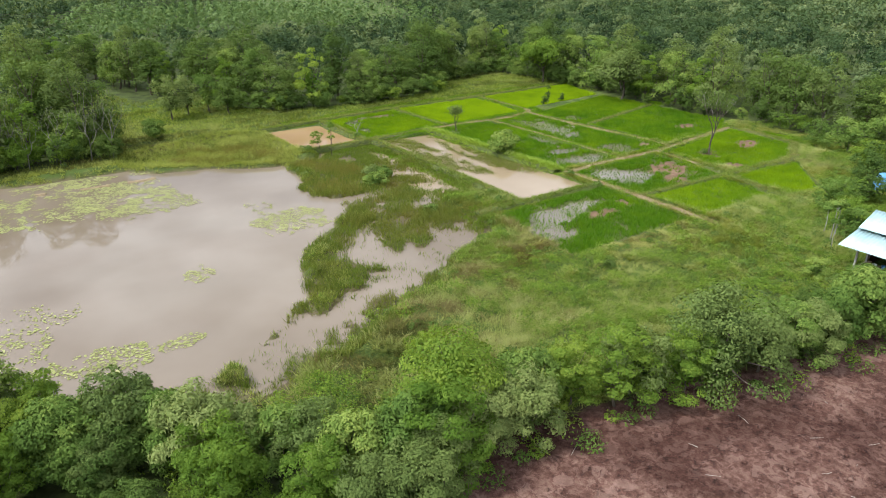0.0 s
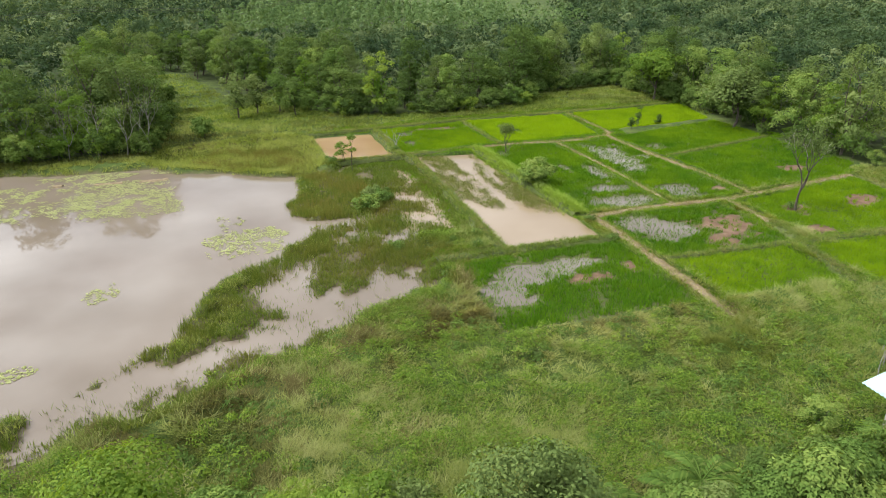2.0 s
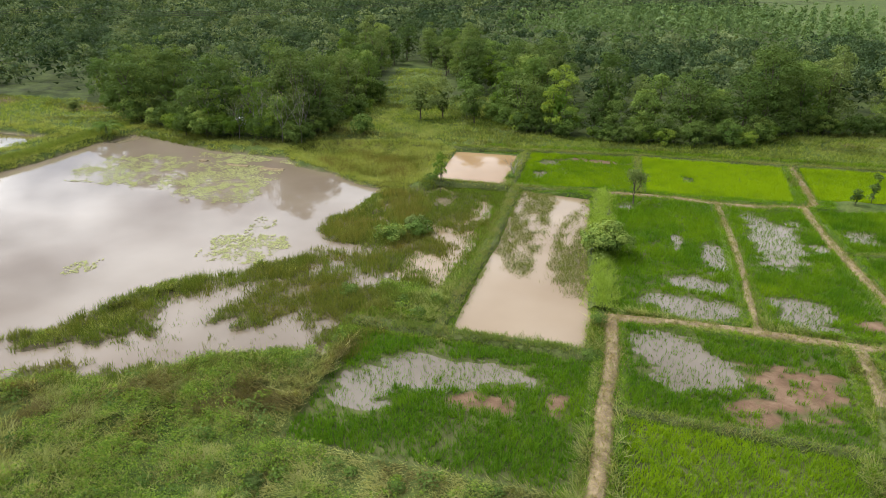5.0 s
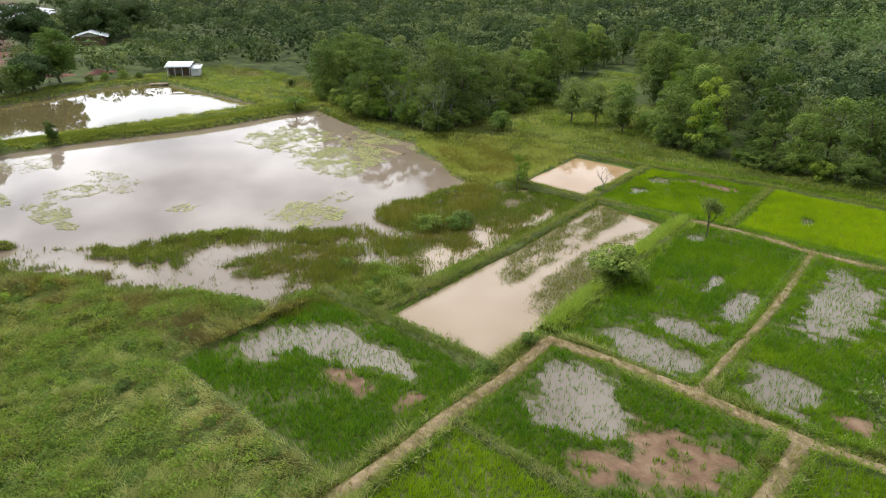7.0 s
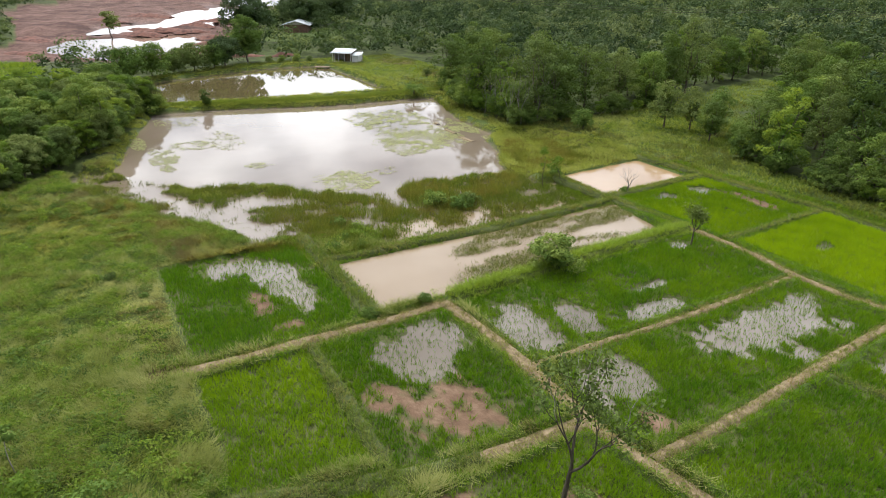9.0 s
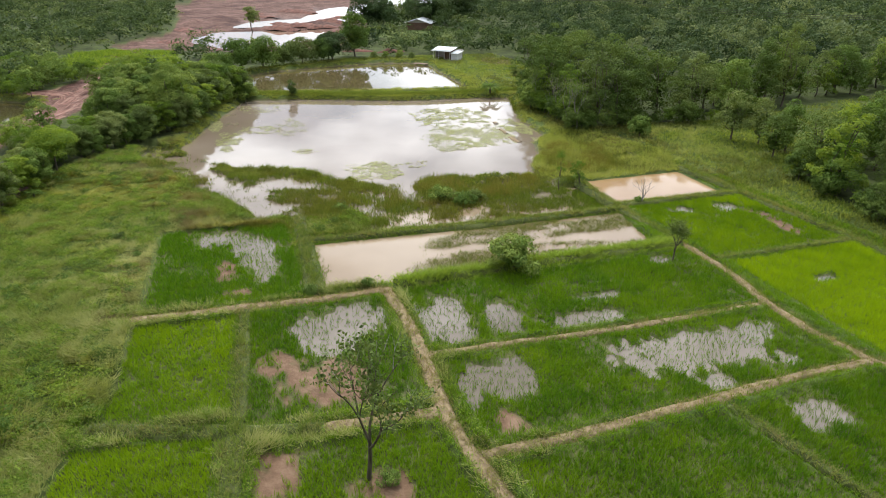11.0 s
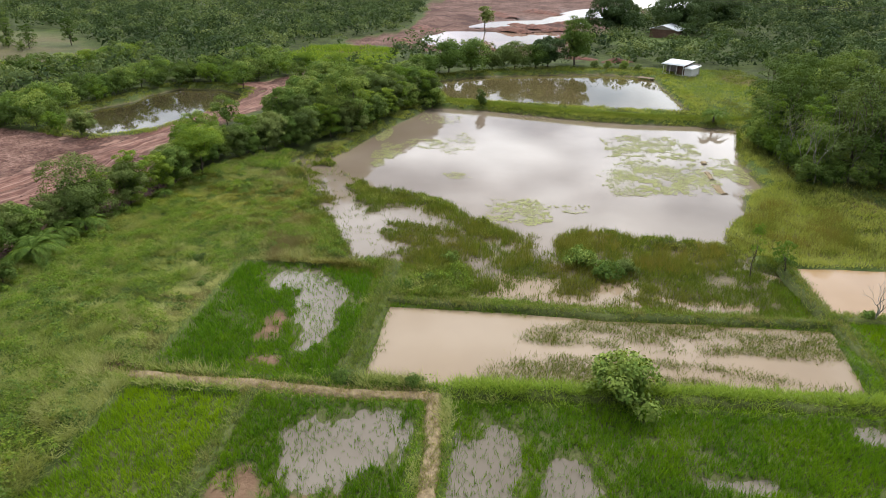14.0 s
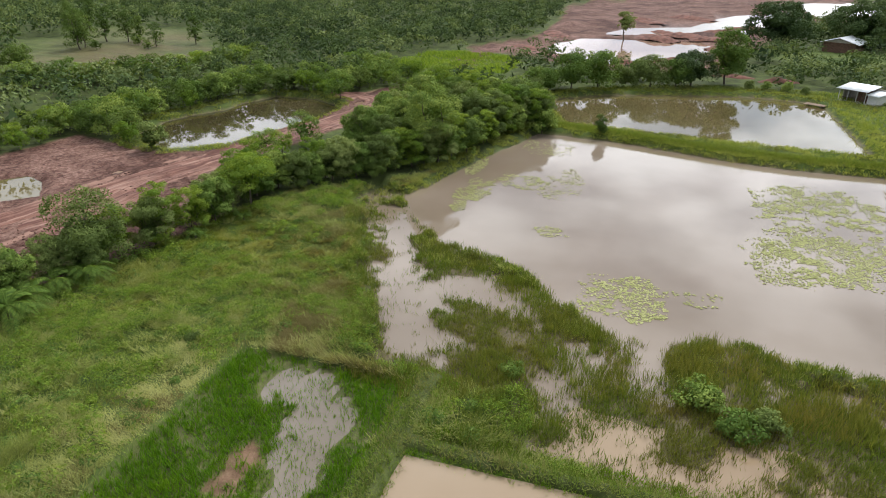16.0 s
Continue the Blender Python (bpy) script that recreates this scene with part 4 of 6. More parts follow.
def reeds():
    for bed, outline in enumerate(REED_BEDS):
        o = np.array(outline)
        p = scatter(*sum(([a, b] for a, b in zip(o.min(0), o.max(0))), []), 20 if bed < 3 else 12)
        d = sdf(p, outline) + 0.8 * (fbm(p, 0.6, 81) - 0.5)
        p = p[(d < 0) & (rng.random(len(p)) < (0.25 if bed in (0, 2) else 0.06) + smooth(0.42, 0.56, fbm(p, 0.5, 82)))]
        tall = 0.95 if bed in (0, 2) else 0.8
        v, f = blades(p, np.minimum(lie(p), POND_Z), tall * (0.7 + 0.5 * fbm(p, 0.3, 83)), 0.038, 0.35, 8, 0.14)
        tint = np.clip((0.42 if bed in (0, 2) else 0.08) + 1.2 * (fbm(p, 0.35, 84) - 0.5), 0, 0.8)
        # leaf tips dry out brown
        tips = np.tile([0.15, 0.15, 1.0], len(p) * 8) * np.repeat(tint, 24)
        stuff("reed_bed", v, f, M_REED, "dense olive-green reeds with brownish tips by the pond", "reeds", tint=tips)
    # the marsh between
    p = scatter(3, 36, 27, 70, 32)
    patchy = fbm(p, 0.42, 85)
    z = lie(p)
    keep = (sdf(p, MARSH_A) < 0.8 + 2.4 * fbm(p, 0.3, 94)) & (clear_water(p) > -0.3)
    keep &= rng.random(len(p)) < smooth(POND_Z - 0.12, POND_Z + 0.05, z) * smooth(0.2, 0.46, patchy) + 0.035
    p = p[keep]
    v, f = blades(p, lie(p), 0.3 + 0.3 * fbm(p, 0.3, 86), 0.04, 0.5, 7, 0.14)
    tint = np.clip(1.1 * (fbm(p, 0.3, 87) - 0.46), 0, 0.6)
    stuff("marsh_grass", v, f, M_REED, "patchy marsh grass growing out of shallow water", "grass", tint=np.repeat(tint, 21))
    # fringe along the shores
    for outline, per in ((POND, 26), (SIDE_POND, 16), (FAR_POND, 10)):
        o = np.array(outline)
        p = scatter(o[:, 0].min() - 3, o[:, 0].max() + 3, o[:, 1].min() - 3, o[:, 1].max() + 3, per)
        d = sdf(p, outline)
        z = lie(p)
        keep = (np.abs(d) < 2.6) & (z > POND_Z - 0.06) & (sdf(p, RED_FIELD) > 0) & (rng.random(len(p)) < smooth(POND_Z - 0.06, POND_Z + 0.14, z) * smooth(0.36, 0.52, fbm(p, 0.6, 80)))
        p = p[keep]
        v, f = blades(p, lie(p), 0.28 + 0.2 * fbm(p, 0.4, 79), 0.05, 0.7, 6, 0.14)
        stuff("shore_grass", v, f, M_GRASS, "green grass fringe along a muddy pond shore", "grass", tint=np.repeat(0.5 * fbm(p, 0.3, 88), 18))
    p = scatter(8, 28, 66, 84, 26)
    keep = (sdf(p, NORTH_WET) < 0.8) & (clear_water(p) > 0) & (rng.random(len(p)) < smooth(POND_Z - 0.05, POND_Z + 0.1, lie(p)))
    p = p[keep]
    v, f = blades(p, lie(p), 0.3 + 0.3 * fbm(p, 0.4, 89), 0.05, 0.6, 6, 0.16)
    stuff("marsh_grass", v, f, M_GRASS, "olive grass of a wet meadow beside the pond", "grass", tint=np.repeat(0.5 * fbm(p, 0.3, 88), 18))


def bank_grass():
    for line, width, height, dry in BUNDS:
        length = sum(math.dist(a, b) for a, b in zip(line, line[1:]))
        n = int(length * width * (62 if dry == 0 else 48 if dry < 0.5 else 50))
        at = np.array(line, float)
        s = np.concatenate([[0], np.cumsum(np.linalg.norm(np.diff(at, axis=0), axis=1))])
        u = rng.uniform(0, s[-1], n)
        mid = np.stack([np.interp(u, s, at[:, 0]), np.interp(u, s, at[:, 1])], 1)
        off = rng.normal(0, 0.42 * width, (n, 2))
        if dry > 0.5:
            off *= 0.9
            r = np.linalg.norm(off, axis=1)
            off *= ((0.42 * width + 0.55 * r) / np.maximum(r, 0.05))[:, None]
        p = mid + off
        gap = np.abs(line_gap(p, line)) / (0.65 * width)
        z = FIELD_Z + height * np.clip(1.05 - gap ** 2, -0.1, 1)
        z = np.maximum(z, lie(p))
        v, f = blades(p, z, 0.25 + 0.5 * fbm(p, 0.9, 97) if dry == 0 else 0.32 if dry < 0.5 else 0.2, 0.038, 0.8, 7, 0.12)
        tint = np.clip(0.6 * dry + 0.7 * (rng.random(n) - 0.5) + 0.6 * (fbm(p, 0.5, 91) - 0.5), 0, 0.9)
        if dry == 0:
            stuff("bank_grass", v, f, M_FLUFF, "tall fluffy light green grass on a field bank", "grass")
        else:
            stuff("bank_grass", v, f, M_BUNDGRASS, "short grass and dry straw on a field bank", "grass", tint=np.repeat(tint, 21))
    at = np.array(DAM, float)
    s = np.concatenate([[0], np.cumsum(np.linalg.norm(np.diff(at, axis=0), axis=1))])
    u = rng.uniform(0, s[-1], 6500)
    p = np.stack([np.interp(u, s, at[:, 0]), np.interp(u, s, at[:, 1])], 1) + rng.normal(0, 0.8, (6500, 2))
    z = 0.45 + 0.45 * np.clip(1 - (line_gap(p, DAM) / 1.6) ** 2, -0.3, 1)
    v, f = blades(p, z, 0.42, 0.07, 0.6, 6, 0.15)
    stuff("bank_grass", v, f, M_BUNDGRASS, "lush green grass on the pond dam", "grass", tint=np.repeat(rng.random(6500) * 0.2, 18))


def verges():
    """Short grass on the strips between the banks and the crops."""
    p = scatter(30, 83, 27, 86, 46)
    gap = bund_gap(p)
    p = p[(in_fields(p) > -0.1) & (gap < 1.3) & (gap > -0.15) & (clear_water(p) > 0.1)]
    v, f = blades(p, lie(p), 0.14 + 0.24 * fbm(p, 0.8, 98), 0.036, 0.7, 6, 0.12)
    stuff("verge_grass", v, f, M_RICE, "short green grass on strips beside field banks", "grass", tint=np.repeat(0.5 * fbm(p, 0.5, 99), 18))


LILIES = [(-5, 66, 6, 5.5, 0.8), (4, 66, 8, 6, 0.85), (8, 61.5, 5, 3.2, 0.5), (3, 72.3, 5, 1.8, 0.95), (18, 50.2, 3.4, 3.0, 0.8), (16.8, 55, 1.3, 1.6, 0.35), (8.6, 44, 1.1, 2.0, 0.5),
          (0.5, 35.6, 3.8, 1.7, 0.7), (5.2, 35.3, 1.8, 0.8, 0.6), (-3, 39.5, 2.2, 3.0, 0.45), (-4, 43, 5, 2.4, 0.2), (-7, 33.8, 3.6, 1.0, 0.7), (11, 73, 2, 1.2, 0.6), (-16, 40, 3, 3, 0.25)]


def lilies():
    a = np.linspace(0, 2 * np.pi, 7)[:-1] + 0.3
    for cx, cy, rx, ry, dense in LILIES:
        p = scatter(cx - rx, cx + rx, cy - ry, cy + ry, 85)
        keep = (ellipse(p, cx, cy, rx, ry) > 0.02) & (rng.random(len(p)) < dense * smooth(0.36, 0.6, 0.5 * fbm(p, 0.4, 95, 3) + 0.5 * fbm(p, 1.6, 96, 3)) * 1.2) & (sdf(p, POND) < 0.3)
        p = p[keep]
        if len(p) < 3:
            continue
        r = rng.uniform(0.035, 0.095, len(p))
        ring = np.stack([np.cos(a), np.sin(a)], 1)
        xy = p[:, None] + ring[None] * r[:, None, None] * rng.uniform(0.8, 1.15, (len(p), 6, 1))
        z = POND_Z + 0.012 + rng.uniform(0, 0.02, (len(p), 1)) + rng.uniform(0, 0.012, (len(p), 6))
        v = np.concatenate([xy, z[:, :, None]], 2).reshape(-1, 3)
        stuff("lily_pads", v, np.arange(len(v)).reshape(-1, 6), M_PAD, "pale yellow-green lily pads floating on brown water", "water lilies")


# ---- trees ----
def leaves_at(at, per, length, spread, up=0.5, out=None, simple=False):
    """Pointed leaves round points (n, 3): kites that face up and outwards."""
    n = len(at) * per
    c = np.repeat(at, per, 0) + rng.normal(0, 1, (n, 3)) * spread * np.array([0.6, 0.6, 0.4])
    normal = rng.normal(0, 0.42, (n, 3)) + np.array([0, 0, up])
    if out is not None:
        normal += np.repeat(out, per, 0)
    normal /= np.linalg.norm(normal, axis=1)[:, None]
    way = np.cross(normal, rng.normal(0, 1, (n, 3)))
    way /= np.linalg.norm(way, axis=1)[:, None] + 1e-9
    across = np.cross(normal, way)
    size = (length * rng.uniform(0.6, 1.3, n))[:, None]
    if simple:
        v = np.stack([c - way * size * 0.5, c + across * size * 0.4 + way * size * 0.1, c + way * size * 0.6 - across * size * 0.15], 1)
        return v.reshape(-1, 3), np.arange(3 * n).reshape(-1, 3)
    v = np.stack([c - way * size * 0.5, c + across * size * 0.3 - normal * size * 0.06, c + way * size * 0.5 - normal * size * 0.12, c - across * size * 0.3 - normal * size * 0.06], 1)
    return v.reshape(-1, 3), np.arange(4 * n).reshape(-1, 4)


def tube(path, radii, sides=6):
    """A tapered round stem along points."""
    path, radii = np.asarray(path, float), np.asarray(radii, float)
    way = np.gradient(path, axis=0)
    way /= np.linalg.norm(way, axis=1)[:, None] + 1e-9
    u = np.cross(way, [0.31, 0.93, 0.17])
    u /= np.linalg.norm(u, axis=1)[:, None] + 1e-9
    w = np.cross(way, u)
    a = np.linspace(0, 2 * np.pi, sides + 1)[:-1]
    v = path[:, None] + radii[:, None, None] * (np.cos(a)[None, :, None] * u[:, None] + np.sin(a)[None, :, None] * w[:, None])
    k = len(path)
    idx = np.arange(k * sides).reshape(k, sides)
    nxt = np.roll(idx, -1, 1)
    return v.reshape(-1, 3), np.stack([idx[:-1].ravel(), nxt[:-1].ravel(), nxt[1:].ravel(), idx[1:].ravel()], 1)


def joined(pieces):
    verts, faces, base = [], [], 0
    for v, f in pieces:
        verts.append(v)
        faces.append(f + base)
        base += len(v)
    return np.concatenate(verts), np.concatenate(faces)


def limb(a, b, r0, r1, bow=0.12, steps=4):
    u = np.linspace(0, 1, steps)[:, None]
    a, b = np.asarray(a, float), np.asarray(b, float)
    sag = rng.normal(0, bow, 3) * np.linalg.norm(b - a)
    return tube(a + (b - a) * u + np.sin(u * np.pi) * sag, np.linspace(r0, r1, steps), 5)


def tree(name, label, category, height, radius, foot, clumps, leaf_count, leaf_size, mats, stem=0.16, clump_size=0.42, flat=0.75, lean=(0, 0), fork=1, bare_twigs=0, group="", core=True, simple=False):
    """A tree at the origin: a tapered trunk with limbs that reach into leafy clumps. foot: the height at which the crown begins."""
    base = new(name)
    base.empty_display_size = 0.5
    tagged(base, label, category, group)
    low = foot < 0.5
    mid = np.array([lean[0], lean[1], 0.42 * height if low else (height + foot) / 2])
    half = np.array([radius, radius, 0.58 * height if low else (height - foot) / 2])
    d = rng.normal(0, 1, (clumps, 3))
    d /= np.linalg.norm(d, axis=1)[:, None]
    d[:, 2] = np.where(d[:, 2] < (-0.6 if low else -0.45), -d[:, 2], d[:, 2])
    if low:
        # leafy down to the ground, with steep sides
        flank = d[:, 2] < 0
        d[flank, :2] /= np.linalg.norm(d[flank, :2], axis=1)[:, None]
    size = clump_size * radius * rng.uniform(0.6, 1.3, clumps)
    centre = mid + d * np.maximum(half - size[:, None] * np.array([0.85, 0.85, 0.7]), 0.05) * rng.uniform(0.7, 1.08, (clumps, 1))
    centre[:, 2] = np.maximum(centre[:, 2], 0.4 * size)
    spray = np.clip(rng.normal(0.5, 0.28, clumps), 0, 1)
    pieces = []
    fork_z = max(0.35 * foot, 0.3)
    tops = []
    split = np.array([0.1 * lean[0], 0.1 * lean[1], fork_z])
    if fork > 1:
        pieces.append(limb((0, 0, -0.25), split, stem * 1.15, stem * 0.9, 0.03, 4))
    for k in range(fork):
        turn = 2 * np.pi * k / fork + rng.uniform(0, 0.6)
        wide = 0.4 * radius * (fork > 1)
        end = mid + np.array([wide * np.cos(turn), wide * np.sin(turn), -0.1 * half[2]])
        pieces.append(limb(split if fork > 1 else (0, 0, -0.25), end, stem * (1 if fork == 1 else 0.75), stem * 0.35, 0.07, 6))
        tops.append(end)
    order = rng.permutation(clumps)[: min(clumps, 9 if fork > 1 else 6)]
    for i in order:
        end = tops[i % fork]
        start = split + (end - split) * rng.uniform(0.35, 0.95)
        pieces.append(limb(start, centre[i], stem * 0.35, stem * 0.1, 0.1))
    for _ in range(bare_twigs):
        i = rng.integers(clumps)
        for _ in range(3):
            pieces.append(limb(centre[i], centre[i] + rng.normal(0, 0.5, 3) * size[i] * 1.6 + np.array([0, 0, 0.3]), stem * 0.09, stem * 0.03, 0.15, 4))
    v, f = joined(pieces)
    part("trunk", shade_smooth(array_mesh("trunk", v, f, mats[0])), base)
    if leaf_count:
        share = size ** 2 / (size ** 2).sum()
        which = rng.choice(clumps, leaf_count, p=share)
        o = rng.normal(0, 1, (leaf_count, 3))
        o /= np.linalg.norm(o, axis=1)[:, None]
        way_out = (centre - mid) / (np.linalg.norm(centre - mid, axis=1)[:, None] + 1e-6)
        o += 0.5 * way_out[which]
        o /= np.linalg.norm(o, axis=1)[:, None] + 1e-6
        o[:, 2] = np.where((o[:, 2] < -0.2) & (rng.random(leaf_count) < 0.75), -o[:, 2], o[:, 2])
        shell = rng.uniform(0.55, 1.08, (leaf_count, 1)) ** 0.6
        at = centre[which] + o * shell * size[which][:, None] * np.array([1, 1, flat])
        v, f = leaves_at(at, 1, leaf_size, leaf_size * 0.5, 0.4, o * 1.1, simple)
        part("crown", array_mesh("crown", v, f, mats[1], tone=np.repeat(spray[which], len(v) // leaf_count)), base)
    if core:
        # inner leaves: tone zero paints the shade deep inside the crown
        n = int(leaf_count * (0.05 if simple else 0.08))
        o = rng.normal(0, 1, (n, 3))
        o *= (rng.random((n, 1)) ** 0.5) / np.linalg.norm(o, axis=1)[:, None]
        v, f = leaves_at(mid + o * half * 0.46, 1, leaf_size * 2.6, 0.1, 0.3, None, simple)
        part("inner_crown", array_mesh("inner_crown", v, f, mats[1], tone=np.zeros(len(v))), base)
    return base


def put(kind, x, y, size=1.0, turn=None, tall=1.0, sink=0.0):
    """A further copy of a tree at a place on the ground."""
    z = float(lie(np.array([[x, y], [x, y]]))[0]) - sink
    turn = rng.uniform(0, 360) if turn is None else turn
    return copy_thing(kind, pose(x, y, z, 0, 0, turn) @ Matrix.Diagonal((size, size, size * tall, 1)))


def settle(kind, x, y):
    """Puts the first of a kind on its own place."""
    z = float(lie(np.array([[x, y], [x, y]]))[0])
    kind.matrix_basis = pose(x, y, z)


meadow()
weed_clumps()
north_meadow()
rice()
reeds()
bank_grass()
verges()
lilies()

# ---- the woods ----
def woods_gap(p):
    return np.minimum.reduce([sdf(p, o) for o in OPEN_GROUND])


WOOD_KINDS = [
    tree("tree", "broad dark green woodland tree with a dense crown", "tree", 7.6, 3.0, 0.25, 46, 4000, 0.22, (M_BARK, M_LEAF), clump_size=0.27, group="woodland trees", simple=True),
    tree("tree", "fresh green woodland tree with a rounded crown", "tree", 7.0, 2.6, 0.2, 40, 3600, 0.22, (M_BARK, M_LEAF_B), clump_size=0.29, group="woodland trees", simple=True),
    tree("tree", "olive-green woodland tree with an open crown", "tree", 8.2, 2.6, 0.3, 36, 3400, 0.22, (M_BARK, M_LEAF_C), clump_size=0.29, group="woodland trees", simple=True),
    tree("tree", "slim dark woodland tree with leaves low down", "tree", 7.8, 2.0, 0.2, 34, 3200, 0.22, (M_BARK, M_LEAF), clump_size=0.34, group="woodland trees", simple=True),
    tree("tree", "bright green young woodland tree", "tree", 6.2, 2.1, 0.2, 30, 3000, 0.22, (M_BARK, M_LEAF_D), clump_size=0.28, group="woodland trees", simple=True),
]
SCRUB_KINDS = [
    tree("shrub", "dense green shrub of the scrubland", "shrub", 3.4, 1.9, 0.2, 32, 2000, 0.19, (M_BARK, M_LEAF_B), 0.07, 0.28, group="scrub bushes", simple=True),
    tree("shrub", "dark green leafy shrub of the scrubland", "shrub", 3.0, 1.7, 0.2, 30, 1900, 0.18, (M_BARK, M_LEAF), 0.07, 0.28, group="scrub bushes", simple=True),
    tree("shrub", "light green bushy shrub of the scrubland", "shrub", 2.6, 1.6, 0.1, 28, 1700, 0.18, (M_BARK, M_LEAF_D), 0.06, 0.28, group="scrub bushes", simple=True),
]


def jittered(x0, x1, y0, y1, step):
    gx, gy = np.meshgrid(np.arange(x0, x1, step), np.arange(y0, y1, step), indexing="ij")
    p = np.stack([gx.ravel(), gy.ravel()], 1)
    return p + rng.uniform(-0.42, 0.42, p.shape) * step


first = {}


def plant(kinds, weights, x, y, size, tall=1.0):
    i = int(rng.choice(len(kinds), p=weights))
    if kinds[i].name not in first:
        first[kinds[i].name] = True
        settle(kinds[i], x, y)
    else:
        put(kinds[i], x, y, size, tall=tall)


def is_scrub(p):
    return ((p[:, 0] < -24) & (p[:, 1] < 76)) | ((p[:, 0] < -57) & (p[:, 1] < 104 - 0.05 * p[:, 0]))


def woods_near():
    """The edge of the woods, tree by tree."""
    p = jittered(-62, 100, 20, 152, 4.1)
    gap = woods_gap(p)
    p = p[(gap > 1.0) & (gap < 8.5) & (p[:, 1] > 20) & ~is_scrub(p) & (p[:, 0] > -32)]
    p = p[(p[:, 1] > 70) | (p[:, 0] > 70)]
    for x, y in p:
        plant(WOOD_KINDS, [0.3, 0.25, 0.17, 0.16, 0.12], x, y, rng.uniform(0.72, 1.32), rng.uniform(0.85, 1.15))


def dome():
    bm = bmesh.new()
    bmesh.ops.create_icosphere(bm, subdivisions=1, radius=1)
    bm.verts.ensure_lookup_table()
    v = np.array([q.co[:] for q in bm.verts])
    f = np.array([[q.index for q in face.verts] for face in bm.faces])
    bm.free()
    return v, f


DOME = dome()


def crowns(name, label, category, mat, p, height, radius, per, leaf, cone=False):
    """Crowns of many trees, joined: leaves on lumpy domes, inner leaves coloured dark for shade."""
    n = len(p)
    lumps = 12
    foot = lie(p)
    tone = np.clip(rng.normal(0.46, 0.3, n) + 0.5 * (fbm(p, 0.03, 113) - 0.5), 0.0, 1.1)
    d = rng.normal(0, 1, (n, lumps, 3))
    d /= np.linalg.norm(d, axis=2)[:, :, None]
    d[:, :, 2] = np.where(d[:, :, 2] < -0.25, -d[:, :, 2], d[:, :, 2])
    centre = np.c_[p, foot + height * 0.52][:, None] + d * np.stack([radius * 0.7, radius * 0.7, height * 0.34], 1)[:, None] * rng.uniform(0.75, 1.15, (n, lumps, 1))
    if cone:
        up = rng.uniform(0.2, 1.0, (n, lumps))
        out = radius[:, None] * (1.1 - up)
        turn = rng.uniform(0, 2 * np.pi, (n, lumps))
        centre = np.stack([p[:, :1] + out * np.cos(turn), p[:, 1:] + out * np.sin(turn), foot[:, None] + up * height[:, None]], 2)
    ball = radius[:, None] * rng.uniform(0.24, 0.42, (n, lumps))
    which = rng.integers(0, lumps, (n, per))
    o = rng.normal(0, 1, (n, per, 3))
    o /= np.linalg.norm(o, axis=2)[:, :, None]
    o += 0.6 * np.take_along_axis(d, which[:, :, None], 1)
    o /= np.linalg.norm(o, axis=2)[:, :, None] + 1e-6
    o[:, :, 2] = np.where(o[:, :, 2] < -0.3, -o[:, :, 2], o[:, :, 2])
    at = np.take_along_axis(centre, which[:, :, None], 1) + o * np.take_along_axis(ball, which, 1)[:, :, None] * np.array([1, 1, 0.8])
    v, f = leaves_at(at.reshape(-1, 3), 1, leaf, 0.12, 0.35, 1.2 * o.reshape(-1, 3), True)
    stuff(name, v, f, mat, label, category, tone=np.repeat(tone, per * 3))
    # inner leaves: tone cut to 0.3 to paint in the crown's inner shade
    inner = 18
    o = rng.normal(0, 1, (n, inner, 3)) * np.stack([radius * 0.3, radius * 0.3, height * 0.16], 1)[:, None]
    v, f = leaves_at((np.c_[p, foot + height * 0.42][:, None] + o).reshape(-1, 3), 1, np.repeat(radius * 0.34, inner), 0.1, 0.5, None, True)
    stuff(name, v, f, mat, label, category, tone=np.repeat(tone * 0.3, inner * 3))


